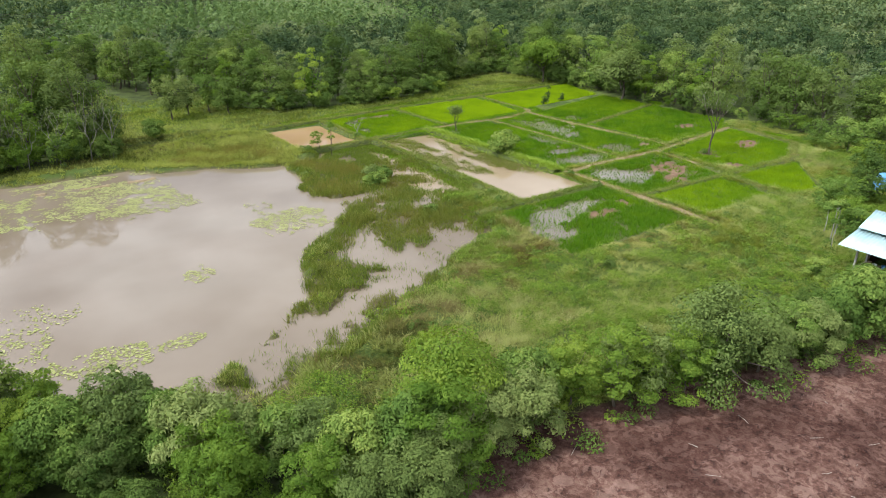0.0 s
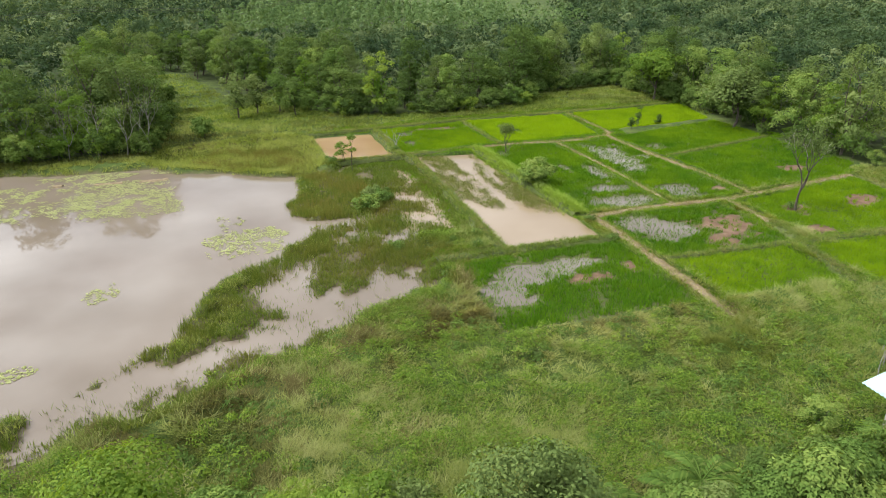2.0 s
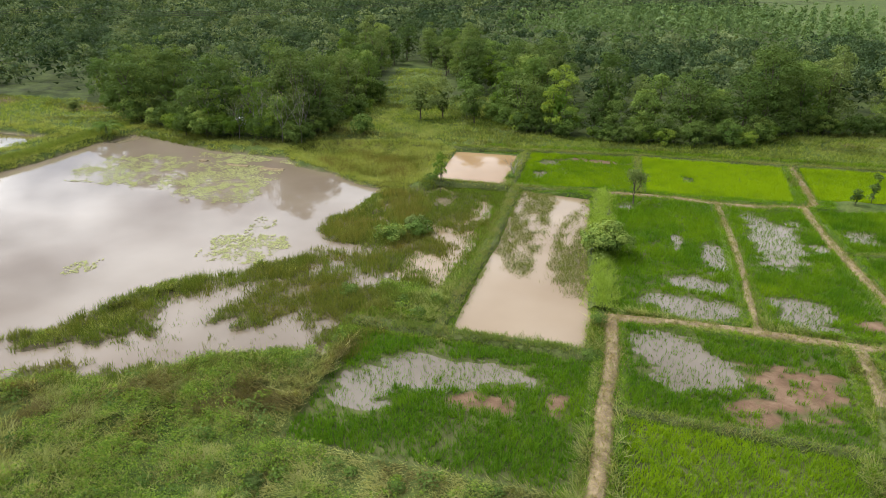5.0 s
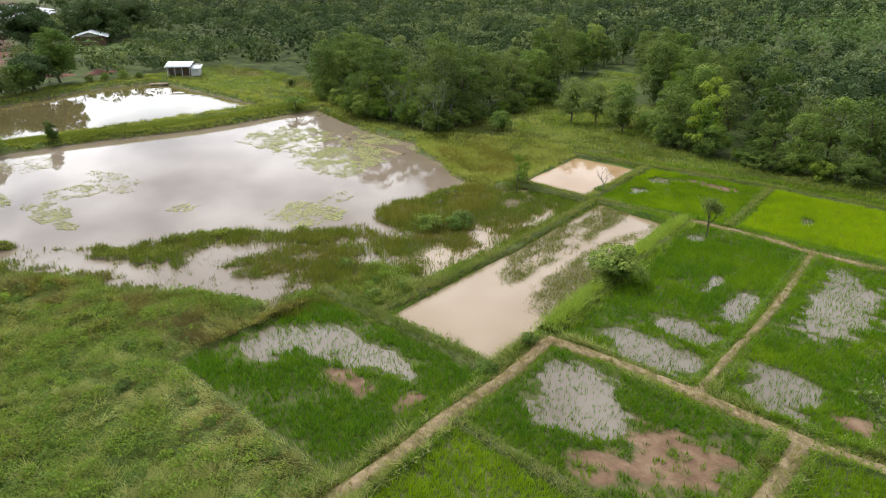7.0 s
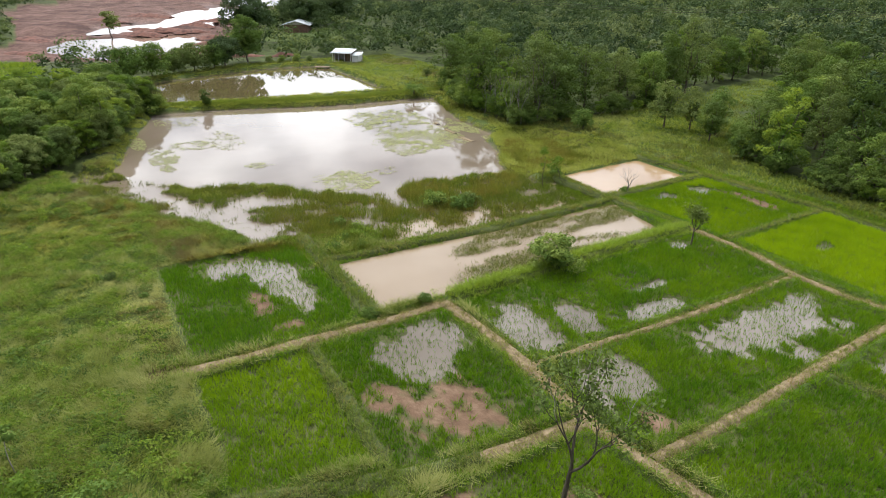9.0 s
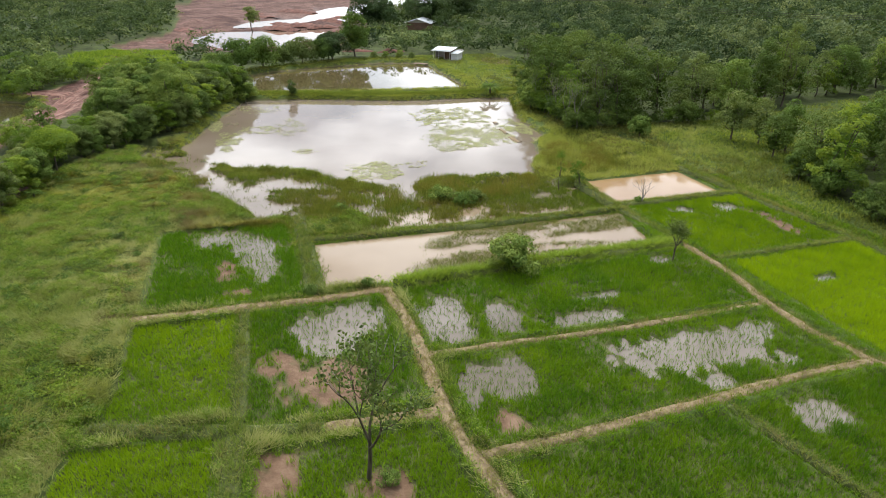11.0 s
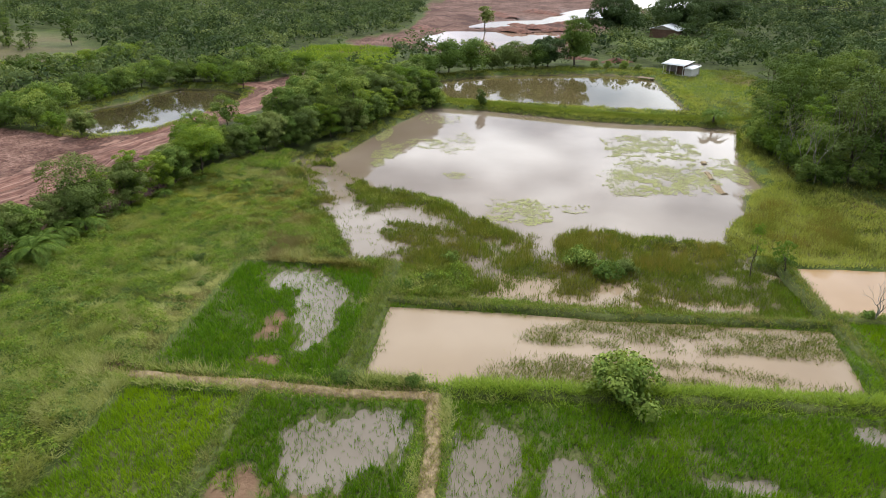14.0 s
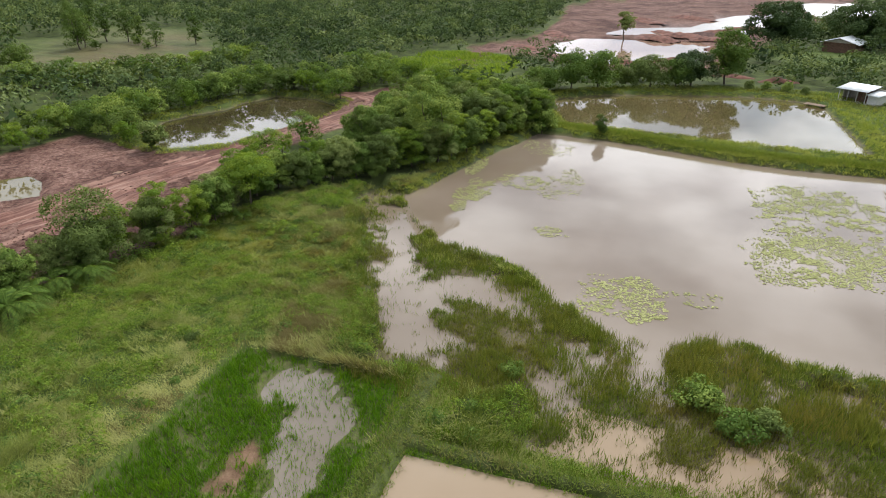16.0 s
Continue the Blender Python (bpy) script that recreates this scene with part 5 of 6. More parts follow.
def woods_far():
    """Woods farther off, as closed masses of crowns."""
    rings = [(-140, 190, 20, 170, 5.2, 350, 0.47, 10.5, 95), (-260, 330, -20, 420, 7.4, 130, 0.9, 0, 240)]
    for x0, x1, y0, y1, step, per, leaf, skip, reach in rings:
        p = jittered(x0, x1, y0, y1, step)
        gap = woods_gap(p)
        near = (p[:, 0] > -120) & (p[:, 0] < 150) & (p[:, 1] < 165)
        p = p[(gap > 1.5) & ~is_scrub(p) & ((p[:, 1] > 70) | (p[:, 0] > 70))]
        gap = woods_gap(p)
        near = (p[:, 0] > -120) & (p[:, 0] < 150) & (p[:, 1] < 165)
        p = p[near & ((gap > 8) | (p[:, 0] <= -31) | (p[:, 0] > 99) | (p[:, 1] > 151))] if skip else p[~near]
        euc = (p[:, 1] > 172) & (p[:, 0] > 15) & (p[:, 0] < 125) & (p[:, 1] < 265)
        p = p[~euc]
        h = rng.uniform(5.0, 10.0, len(p)) * np.where((p[:, 1] > 120) & (p[:, 1] < 180) & (p[:, 0] > 10), 0.78, 1)
        tall = 1 + 0.22 * (rng.random(len(p)) < 0.07)
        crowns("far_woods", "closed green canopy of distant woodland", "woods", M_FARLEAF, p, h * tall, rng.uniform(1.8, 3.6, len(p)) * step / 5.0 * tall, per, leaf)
    # plantation in straight rows
    gx, gy = np.meshgrid(np.arange(16, 124, 3.0), np.arange(174, 264, 5.5), indexing="ij")
    p = np.stack([gx.ravel() + 0.25 * gy.ravel() - 50, gy.ravel()], 1) + rng.normal(0, 0.2, (gx.size, 2))
    p = p[(woods_gap(p) > 0) & (p[:, 1] > 182 - 0.25 * np.abs(p[:, 0] - 50) * (p[:, 0] > 50))]
    h = rng.uniform(7.5, 9.5, len(p))
    crowns("plantation_trees", "slim light green plantation trees in straight rows", "trees", M_PLANTED, p, h, np.full(len(p), 1.35), 80, 0.75, True)


def scrubland():
    p = jittered(-62, 14, -45, 40, 2.6)
    gap = woods_gap(p)
    p = p[(gap > 0.6) & (gap < 7) & (p[:, 1] < 34) & ~((p[:, 1] > -4) & (p[:, 0] > -29.5) & (p[:, 1] < 12)) & ~((p[:, 1] > 14) & (p[:, 0] > -26))]
    p = p[np.argsort(np.hypot(p[:, 0] + 8, p[:, 1] + 10))[:170]]
    for x, y in p:
        plant(SCRUB_KINDS, [0.4, 0.35, 0.25], x, y, rng.uniform(0.75, 1.35))
    # low growth that closes the land on the flight's near side
    p = jittered(8, 190, -130, 40, 5.4)
    p = p[(woods_gap(p) > 2) & ~((p[:, 0] < 52) & (p[:, 1] > 8)) & (p[:, 1] < 22) & (np.hypot(p[:, 0] - 46, p[:, 1] - 15) > 7)]
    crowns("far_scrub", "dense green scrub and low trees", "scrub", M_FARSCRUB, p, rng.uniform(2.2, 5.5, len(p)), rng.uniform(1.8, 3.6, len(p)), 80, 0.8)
    p = jittered(-330, 14, -210, 122, 4.0)
    gap = woods_gap(p)
    p = p[(gap > 1.5) & ((gap >= 6) | (p[:, 0] < -62) | (p[:, 1] < -45)) & (is_scrub(p) | (p[:, 1] < -8))]
    p = p[rng.random(len(p)) < np.clip(1.3 - np.hypot(p[:, 0] - 40, p[:, 1] - 40) / 420, 0.25, 1)]
    thick = fbm(p, 0.06, 111)
    p = p[rng.random(len(p)) < 0.35 + 1.3 * smooth(0.3, 0.5, thick)]
    big = smooth(0.4, 0.65, fbm(p, 0.05, 112)) * smooth(-20, -70, p[:, 1] - 0.4 * (p[:, 0] + 30)) + 1.0 * (rng.random(len(p)) < 0.07)
    h = rng.uniform(1.6, 4.6, len(p)) + 3.0 * big
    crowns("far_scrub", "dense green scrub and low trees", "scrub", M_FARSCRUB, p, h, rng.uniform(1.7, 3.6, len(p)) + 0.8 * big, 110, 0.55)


def undergrowth():
    """Bushes along the foot of the woods."""
    p = np.concatenate([jittered(-20, 84, 74, 108, 1.8), jittered(72, 92, 24, 74, 2.8)])
    gap = woods_gap(p)
    p = p[(gap > -0.3) & (gap < np.where((p[:, 0] < 12) & (p[:, 1] < 84), 3.4, 2.0))]
    for x, y in p:
        plant(SCRUB_KINDS, [0.35, 0.5, 0.15], x, y, rng.uniform(0.5, 1.2) if x < 10 and y < 84 else rng.uniform(0.5, 1.1))


woods_near()
undergrowth()
woods_far()
scrubland()

# ---- the hedge of trees between meadow and red field ----
HEDGE_KINDS = [
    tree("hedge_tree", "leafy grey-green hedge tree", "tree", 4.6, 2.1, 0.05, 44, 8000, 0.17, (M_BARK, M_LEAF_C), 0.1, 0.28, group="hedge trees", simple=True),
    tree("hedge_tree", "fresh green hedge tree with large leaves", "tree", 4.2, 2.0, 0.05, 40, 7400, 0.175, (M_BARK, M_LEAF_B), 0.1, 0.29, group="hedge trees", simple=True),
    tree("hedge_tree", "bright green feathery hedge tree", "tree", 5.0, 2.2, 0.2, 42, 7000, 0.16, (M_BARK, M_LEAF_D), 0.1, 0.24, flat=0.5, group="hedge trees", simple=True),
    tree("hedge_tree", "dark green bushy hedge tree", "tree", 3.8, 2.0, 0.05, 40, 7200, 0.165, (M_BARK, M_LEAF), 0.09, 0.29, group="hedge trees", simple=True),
]


def hedge():
    at = np.array(HEDGE, float)
    s = np.concatenate([[0], np.cumsum(np.linalg.norm(np.diff(at, axis=0), axis=1))])
    for u in np.arange(0.5, s[-1], 1.75):
        x, y = np.interp(u, s, at[:, 0]), np.interp(u, s, at[:, 1])
        x, y = x + rng.normal(0, 0.35), y + rng.normal(0, 0.4)
        plant(HEDGE_KINDS, [0.34, 0.34, 0.16, 0.16], x, y, rng.uniform(0.78, 0.96) if -1 < x < 11 else rng.uniform(0.72, 0.98) if 0 < x < 34 else rng.uniform(0.8, 1.1))
    p = jittered(-27, 9, 13, 36, 3.0)
    line = np.stack([p[:, 0], np.interp(p[:, 0], at[::-1, 0], at[::-1, 1])], 1)
    p = p[(p[:, 1] < line[:, 1] - 1.5) & (sdf(p, RED_FIELD) > 1.3) & (((p[:, 0] < -4) & (p[:, 1] > 19)) | (p[:, 1] > 21))]
    for x, y in p:
        low = x > -4.5 or y < 21
        plant(HEDGE_KINDS, [0.3, 0.32, 0.14, 0.24], x, y, rng.uniform(0.6, 0.8) if low else rng.uniform(1.0, 1.4))
    for x, y, size in ((11.2, 17.0, 0.75), (9.4, 16.0, 0.8), (7.8, 16.6, 0.75), (6.4, 18.0, 0.75), (3.6, 20, 0.8), (-1.5, 25.9, 0.85), (0.4, 26.1, 0.8), (2.1, 25.6, 0.75), (0, 24.3, 0.6), (-2.6, 27, 0.8)):
        plant(HEDGE_KINDS, [0.3, 0.35, 0.2, 0.15], x, y, size)


hedge()

# ---- single trees and bushes ----
def single(x, y, *args, **more):
    t = tree(*args, **more)
    settle(t, x, y)
    return t


def branching(x, y, name, label, lengths, stem, leaf, per, mats, spread=0.6, rise=0.35, first=(0, 0, 1), forks=(3, 3, 2, 2), dead=0.0, group=""):
    """A see-through tree that forks again and again; leaves hang in tufts along the last twigs."""
    base = tagged(new(name), label, "tree", group)
    wood, dry, tufts = [], [], []

    def grow(a, way, r, level, dying):
        way = way / np.linalg.norm(way)
        length = lengths[level] * rng.uniform(0.75, 1.2)
        b = a + way * length
        (dry if dying else wood).append(limb(a, b, r, r * 0.66, 0.07, 4))
        if level >= len(lengths) - 2 and not dying:
            tufts.extend([b, (a + b) / 2] if level == len(lengths) - 1 else [b])
        if level == len(lengths) - 1:
            return
        turn = rng.uniform(0, 6.28)
        n = forks[min(level, len(forks) - 1)]
        for k in range(n):
            side = np.array([math.cos(turn + 6.28 * k / n), math.sin(turn + 6.28 * k / n), 0])
            side = side - way * side.dot(way)
            wide = spread * rng.uniform(0.6, 1.4)
            grow(a + (b - a) * (1.0 if k else 0.86), way + side * wide * 1.4 + np.array([0, 0, rise]), r * 0.54, level + 1, dying or (level > 1 and rng.random() < dead))

    grow(np.array([0, 0, -0.25]), np.array(first, float), stem, 0, False)
    v, f = joined(wood)
    part("trunk", shade_smooth(array_mesh("trunk", v, f, mats[0])), base)
    for v, f in dry:
        part("dead_twig", array_mesh("dead_twig", v, f, M_PALEBARK), base, "pale bare dead twig")
    if per:
        v, f = leaves_at(np.array(tufts), per, leaf, leaf * 2.0, 0.3)
        part("crown", array_mesh("crown", v, f, mats[1], tone=np.repeat(rng.random(len(tufts)), per * 4)), base)
    settle(base, x, y)
    return base


branching(62.4, 41.4, "lone_tree", "tall forked tree with a thin grey-green crown in a paddy", (2.6, 1.8, 1.3, 1.0, 0.7), 0.12, 0.18, 15, (M_BARK, M_LEAF_C), 0.42, 0.3, (0.08, 0.05, 1), (3, 3, 3, 2), 0.12)
branching(46.7, 67.2, "field_tree", "small thin tree with sparse pale leaves on a bank", (1.3, 1.1, 0.8, 0.6), 0.085, 0.17, 26, (M_BARK, M_LEAF_C), 0.35, 0.5, (0.05, 0, 1), (3, 3, 2), 0.1)
single(45.0, 55.2, "round_bush", "round dense bush with large dark green leaves on a bank", "bush", 2.75, 2.0, 0.05, 28, 3000, 0.21, (M_BARK, M_LEAF_B), 0.09, 0.32)
branching(35.1, 71.8, "dead_tree", "small leafless pale dead tree beside the brown pond", (0.9, 0.8, 0.6, 0.5, 0.35), 0.085, 0.1, 0, (M_PALEBARK, M_LEAF), 0.5, 0.25, (0.1, 0, 1), (3, 2, 2, 2))
single(35.0, 71.4, "pond_shrub", "low green shrub at the foot of a dead tree", "shrub", 0.9, 0.5, 0.05, 6, 300, 0.14, (M_BARK, M_LEAF_B), 0.03, 0.5)
single(29.3, 66.4, "thin_tree", "slender young tree with leaves in small tufts", "tree", 4.4, 0.55, 0.9, 8, 420, 0.17, (M_BARK, M_LEAF_D), 0.05, 0.55, core=False)
single(28.6, 68.7, "young_tree", "small light green tree beside the brown pond", "tree", 2.9, 0.9, 0.5, 8, 500, 0.18, (M_BARK, M_LEAF_D), 0.05, 0.45, core=False)
single(18.6, 94.6, "pasture_tree", "round olive-green tree standing in pasture", "tree", 6.4, 2.3, 0.45, 28, 2400, 0.22, (M_BARK, M_LEAF_C), 0.15, 0.34)
single(24.4, 97.5, "pasture_tree", "green tree standing in pasture near the woods", "tree", 6.0, 2.1, 0.45, 26, 2200, 0.22, (M_BARK, M_LEAF_B), 0.14, 0.34)
single(21.2, 96.5, "pasture_tree", "leafy olive tree in a small pasture group", "tree", 5.8, 2.2, 0.4, 26, 2200, 0.21, (M_BARK, M_LEAF_C), 0.13, 0.38)
single(26.3, 94.0, "pasture_tree", "dense green tree in a small pasture group", "tree", 5.2, 2.0, 0.4, 26, 2200, 0.21, (M_BARK, M_LEAF), 0.12, 0.4)
single(9.5, 104, "pasture_tree", "small green tree in a grassy clearing", "tree", 3.4, 1.3, 0.6, 9, 700, 0.25, (M_BARK, M_LEAF), 0.09, 0.45)
single(14.2, 84.5, "round_bush", "round green bush at the edge of wet meadow", "bush", 2.9, 1.6, 0.1, 11, 1300, 0.24, (M_BARK, M_LEAF_B), 0.08, 0.48)
single(65.6, 71.6, "column_shrub", "narrow dark green shrub on a field bank", "shrub", 1.7, 0.55, 0.1, 7, 350, 0.16, (M_BARK, M_LEAF), 0.04, 0.55)
single(67.2, 72.6, "column_shrub", "tall narrow dark green shrub on a field bank", "shrub", 2.8, 0.55, 0.15, 8, 450, 0.16, (M_BARK, M_LEAF), 0.04, 0.55)
single(70.8, 73.4, "column_shrub", "small dark green shrub on a field bank", "shrub", 1.5, 0.5, 0.1, 6, 300, 0.16, (M_BARK, M_LEAF), 0.04, 0.55)
single(79.5, 87.5, "bright_tree", "large bright green tree at the edge of the woods", "tree", 7.8, 4.6, 1.0, 20, 3000, 0.36, (M_BARK, M_LEAF_D), 0.22, 0.36)
single(78.2, 68.5, "spreading_tree", "large spreading pale olive tree beside rice fields", "tree", 8.0, 4.4, 0.8, 22, 3600, 0.34, (M_BARK, M_LEAF_C), 0.24, 0.36)
single(-5.2, 29.6, "tall_hedge_tree", "tall fresh green tree above the hedge", "tree", 8.2, 2.9, 0.8, 44, 7500, 0.17, (M_BARK, M_LEAF_B), 0.2, 0.28)
single(26.2, 14.9, "broad_hedge_tree", "broad grey-green tree standing above the hedge", "tree", 5.7, 3.0, 0.4, 46, 8500, 0.15, (M_BARK, M_LEAF_C), 0.18, 0.28)
single(13.4, 19.4, "feathery_tree", "bright green feathery tree in the hedge", "tree", 5.2, 2.6, 0.8, 36, 6000, 0.15, (M_BARK, M_LEAF_D), 0.12, 0.36, flat=0.4)
single(-22.2, 38.0, "shore_bush", "rounded green bush where the dam meets the hedge", "bush", 3.6, 2.1, 0.1, 13, 1500, 0.26, (M_BARK, M_LEAF_B), 0.1, 0.46)
single(-22.6, 45.0, "dam_bush", "small dense bush on the grassy dam", "bush", 2.3, 0.95, 0.05, 9, 700, 0.22, (M_BARK, M_LEAF), 0.06, 0.5)
single(-63, 62, "shore_tree", "tall feathery green tree behind the far pond", "tree", 9.6, 3.6, 0.0, 60, 6500, 0.32, (M_BARK, M_LEAF_B), 0.22, 0.26)
single(-59, 56.5, "shore_tree", "wide dark tree leaning over the far pond", "tree", 5.8, 4.2, 0.0, 46, 5000, 0.32, (M_BARK, M_LEAF_E), 0.2, 0.3)
single(-123, 42, "flooded_tree", "green tree standing in floodwater on red earth", "tree", 7.2, 2.7, 1.2, 26, 1600, 0.4, (M_BARK, M_LEAF_C), 0.2, 0.34)
for sx, sy, ps in ((-121, 77.5, 1.0), (-126, 96, 1.05), (-134, 108, 1.0)):
    single(sx, sy, "rain_tree", "wide blackish-green umbrella-shaped tree behind a house", "tree", 10.5 * ps, 8.5 * ps, 0.4, 80, 9000, 0.5, (M_BARK, M_LEAF_E), 0.4, 0.2)
shore_kinds = [
    tree("shore_shrub", "bushy green shrub on the bank of the far pond", "shrub", 3.8, 2.2, 0.0, 34, 3000, 0.22, (M_BARK, M_LEAF_B), 0.1, 0.34, group="pond bank shrubs"),
    tree("shore_shrub", "bushy olive shrub on the bank of the far pond", "shrub", 3.4, 2.2, 0.0, 34, 3000, 0.22, (M_BARK, M_LEAF_C), 0.1, 0.34, group="pond bank shrubs"),
]
for sx, sy, ss in ((-46, 35, 1.43), (-49.5, 38, 1.56), (-52, 42, 1.62), (-54.5, 46, 1.43), (-56.5, 50, 1.56), (-57.5, 54, 1.30), (-47, 32.5, 1.0), (-42, 33.5, 0.9), (-36, 34, 0.9), (-31, 36.5, 0.9),
                   (-27, 37, 0.8), (-59.5, 65.5, 0.45), (-59.3, 68, 0.4), (-58.6, 71, 0.45), (-58, 73.5, 0.35), (-27, 89, 0.7), (-31, 86.5, 0.45), (-62, 48, 1.0)):
    plant(shore_kinds, [0.55, 0.45], sx, sy, ss)
wild_kinds = [
    tree("marsh_shrub", "low leafy green shrub among reeds", "shrub", 1.25, 1.3, 0.02, 20, 1100, 0.15, (M_BARK, M_LEAF_B), 0.04, 0.3, group="marsh shrubs"),
    tree("marsh_shrub", "low pale green shrub among reeds", "shrub", 1.2, 1.1, 0.02, 18, 1000, 0.14, (M_BARK, M_LEAF_C), 0.04, 0.3, group="marsh shrubs"),
]
for sx, sy, ss in ((30.2, 56.4, 1.2), (28.4, 54.6, 1.1), (29.6, 57.8, 0.9), (28.8, 45.2, 0.6), (44.9, 44.7, 0.45), (44.3, 60.4, 0.45), (44.7, 40.9, 0.5), (32, 27.6, 0.5), (62.8, 42.2, 0.5), (27.4, 69.4, 0.7)):
    plant(wild_kinds, [0.6, 0.4], sx, sy, ss)
for sx, sy, ss in ((-55.8, -66, 1.1), (-59, -68, 0.95), (-68.8, -71, 1.15), (-70.4, -66.5, 1.0), (-69.5, -62.5, 0.9), (-66, -55, 0.7), (-73, -50, 0.9), (-64, -74, 1.1), (-84, -90, 1.2), (-76, -88, 1.2)):
    put(WOOD_KINDS[3 if sx < -68 else 0], sx, sy, ss)
for sx, sy, ss in ((-30.3, -54.5, 1.6), (-33, -57, 1.5), (-28, -57, 1.4), (-62, -54, 0.7), (-57, -63, 0.7), (-66, -60, 0.8)):
    put(SCRUB_KINDS[1], sx, sy, ss)
# grey leafless trees in the thicket by the pond
bare_kind = branching(6.4, 78.2, "bare_tree", "pale grey half-dead tree in the thicket by the pond", (2.0, 1.6, 1.3, 1.0, 0.8), 0.075, 0.2, 2, (M_GREYTWIG, M_LEAF_C), 0.45, 0.4, (0.1, 0, 1), (3, 2, 2, 3), group="half-dead trees")
single(1.4, -0.5, "waterside_bush", "light green bush between pond and red road", "bush", 3.2, 1.9, 0.1, 13, 1500, 0.24, (M_BARK, M_LEAF_C), 0.08, 0.42)
for sx, sy, ss in ((8.6, 78.8, 1.1), (3.4, 78.6, 1.05), (-3.4, 78.8, 1.0), (0.6, 78.4, 0.8), (7.6, 82.4, 1.35), (-0.8, 84.0, 1.3)):
    put(bare_kind, sx, sy, ss)


def palm(name, label, height, fronds, reach, stem):
    """A palm: ringed trunk and arching fronds, each with two rows of leaflets."""
    base = tagged(new(name), label, "palm", "young coconut palms")
    v, f = tube([(0, 0, -0.2), (0.03, 0, height * 0.5), (0.05, 0.03, height)], [stem * 1.3, stem, stem * 0.8], 8)
    part("trunk", shade_smooth(array_mesh("trunk", v, f, M_BARK)), base)
    for k in range(fronds):
        a, rise = k * 2.4 + rng.uniform(-0.2, 0.2), rng.uniform(0.25, 1.15)
        u = np.linspace(0, 1, 9)
        out = np.array([math.cos(a), math.sin(a)])
        r = reach * rng.uniform(0.8, 1.1)
        line = np.c_[out[0] * u * r * math.cos(rise * 0.8), out[1] * u * r * math.cos(rise * 0.8), height + r * (math.sin(rise) * u - 0.75 * u ** 2.2)]
        pieces = [tube(line, np.linspace(0.035, 0.008, 9), 4)]
        side = np.array([-out[1], out[0], 0])
        n = 15
        at = np.stack([np.interp(np.linspace(0.12, 0.99, n), u, line[:, i]) for i in range(3)], 1)
        way = np.gradient(at, axis=0)
        way /= np.linalg.norm(way, axis=1)[:, None]
        for sign in (-1, 1):
            size = 0.5 * np.sin(np.linspace(0.5, 2.9, n))[:, None] * reach / 2.2
            tip = at + (side * sign * 0.9 + way * 0.55 + np.array([0, 0, -0.35])) * size
            w = way * 0.055
            m = (at + tip) / 2 + np.array([0, 0, 0.03])
            q = np.stack([at, m + w, tip, m - w], 1).reshape(-1, 3)
            pieces.append((q, np.arange(4 * n).reshape(-1, 4)))
        v, f = joined(pieces)
        part("frond", array_mesh("frond", v, f, M_PALM), base)
    return base


M_PALM = leaf_material("palm_fronds", (0.06, 0.11, 0.02), (0.10, 0.17, 0.03), (0.16, 0.23, 0.05), 0.35, 0.4)
coconut = palm("coconut_palm", "young coconut palm with long arching green fronds", 0.9, 14, 2.3, 0.11)
settle(coconut, 32.6, 15.9)
for sx, sy, ss in ((30.2, 15.9, 0.95), (28.4, 16.8, 1.0), (33.8, 16.4, 1.05), (20.1, 18.9, 0.5), (15.8, 20.3, 0.45), (-16.6, 76.2, 1.1)):
    put(coconut, sx, sy, ss)
papaya = tree("papaya_tree", "thin pale-stemmed young tree with a drooping leaf head", "tree", 3.4, 0.7, 2.7, 6, 420, 0.2, (M_PALEBARK, M_LEAF_B), 0.045, 0.5, core=False, group="thin trees by the hut")
settle(papaya, 48.6, 21.2)
for sx, sy, ss in ((49.6, 21.4, 0.85), (49.9, 22.4, 0.7), (47.4, 20.4, 0.7)):
    put(papaya, sx, sy, ss)
for sx, sy, ss in ((41.5, 13.6, 1.0), (42.4, 16.2, 0.55), (41.6, 18.4, 0.5), (50.5, 20.5, 0.8), (53, 22, 1.0), (56, 25, 0.9), (60, 24, 1.1), (63, 22.5, 1.0), (67, 27, 1.2), (71, 29, 1.2), (74.5, 33, 1.2),
                   (52, 16, 1.0), (56, 18, 1.2), (39, 15.6, 0.7), (37, 16.4, 0.6), (48.5, 9.5, 1.3), (53, 11.5, 1.2), (75.5, 37, 0.9)):
    plant(SCRUB_KINDS, [0.4, 0.35, 0.25], sx, sy, ss)


# ---- buildings ----
def box(bm, x0, y0, z0, x1, y1, z1):
    m = Matrix.Translation(((x0 + x1) / 2, (y0 + y1) / 2, (z0 + z1) / 2)) @ Matrix.Diagonal((x1 - x0, y1 - y0, z1 - z0, 1))
    return bmesh.ops.create_cube(bm, size=1, matrix=m)


def box_part(name, dims, mat, parent, label="", bevel=0.015):
    bm = bmesh.new()
    box(bm, *dims)
    bmesh.ops.bevel(bm, geom=bm.edges[:], offset=bevel, segments=1, affect="EDGES")
    return bm_part(name, bm, mat, parent, label)


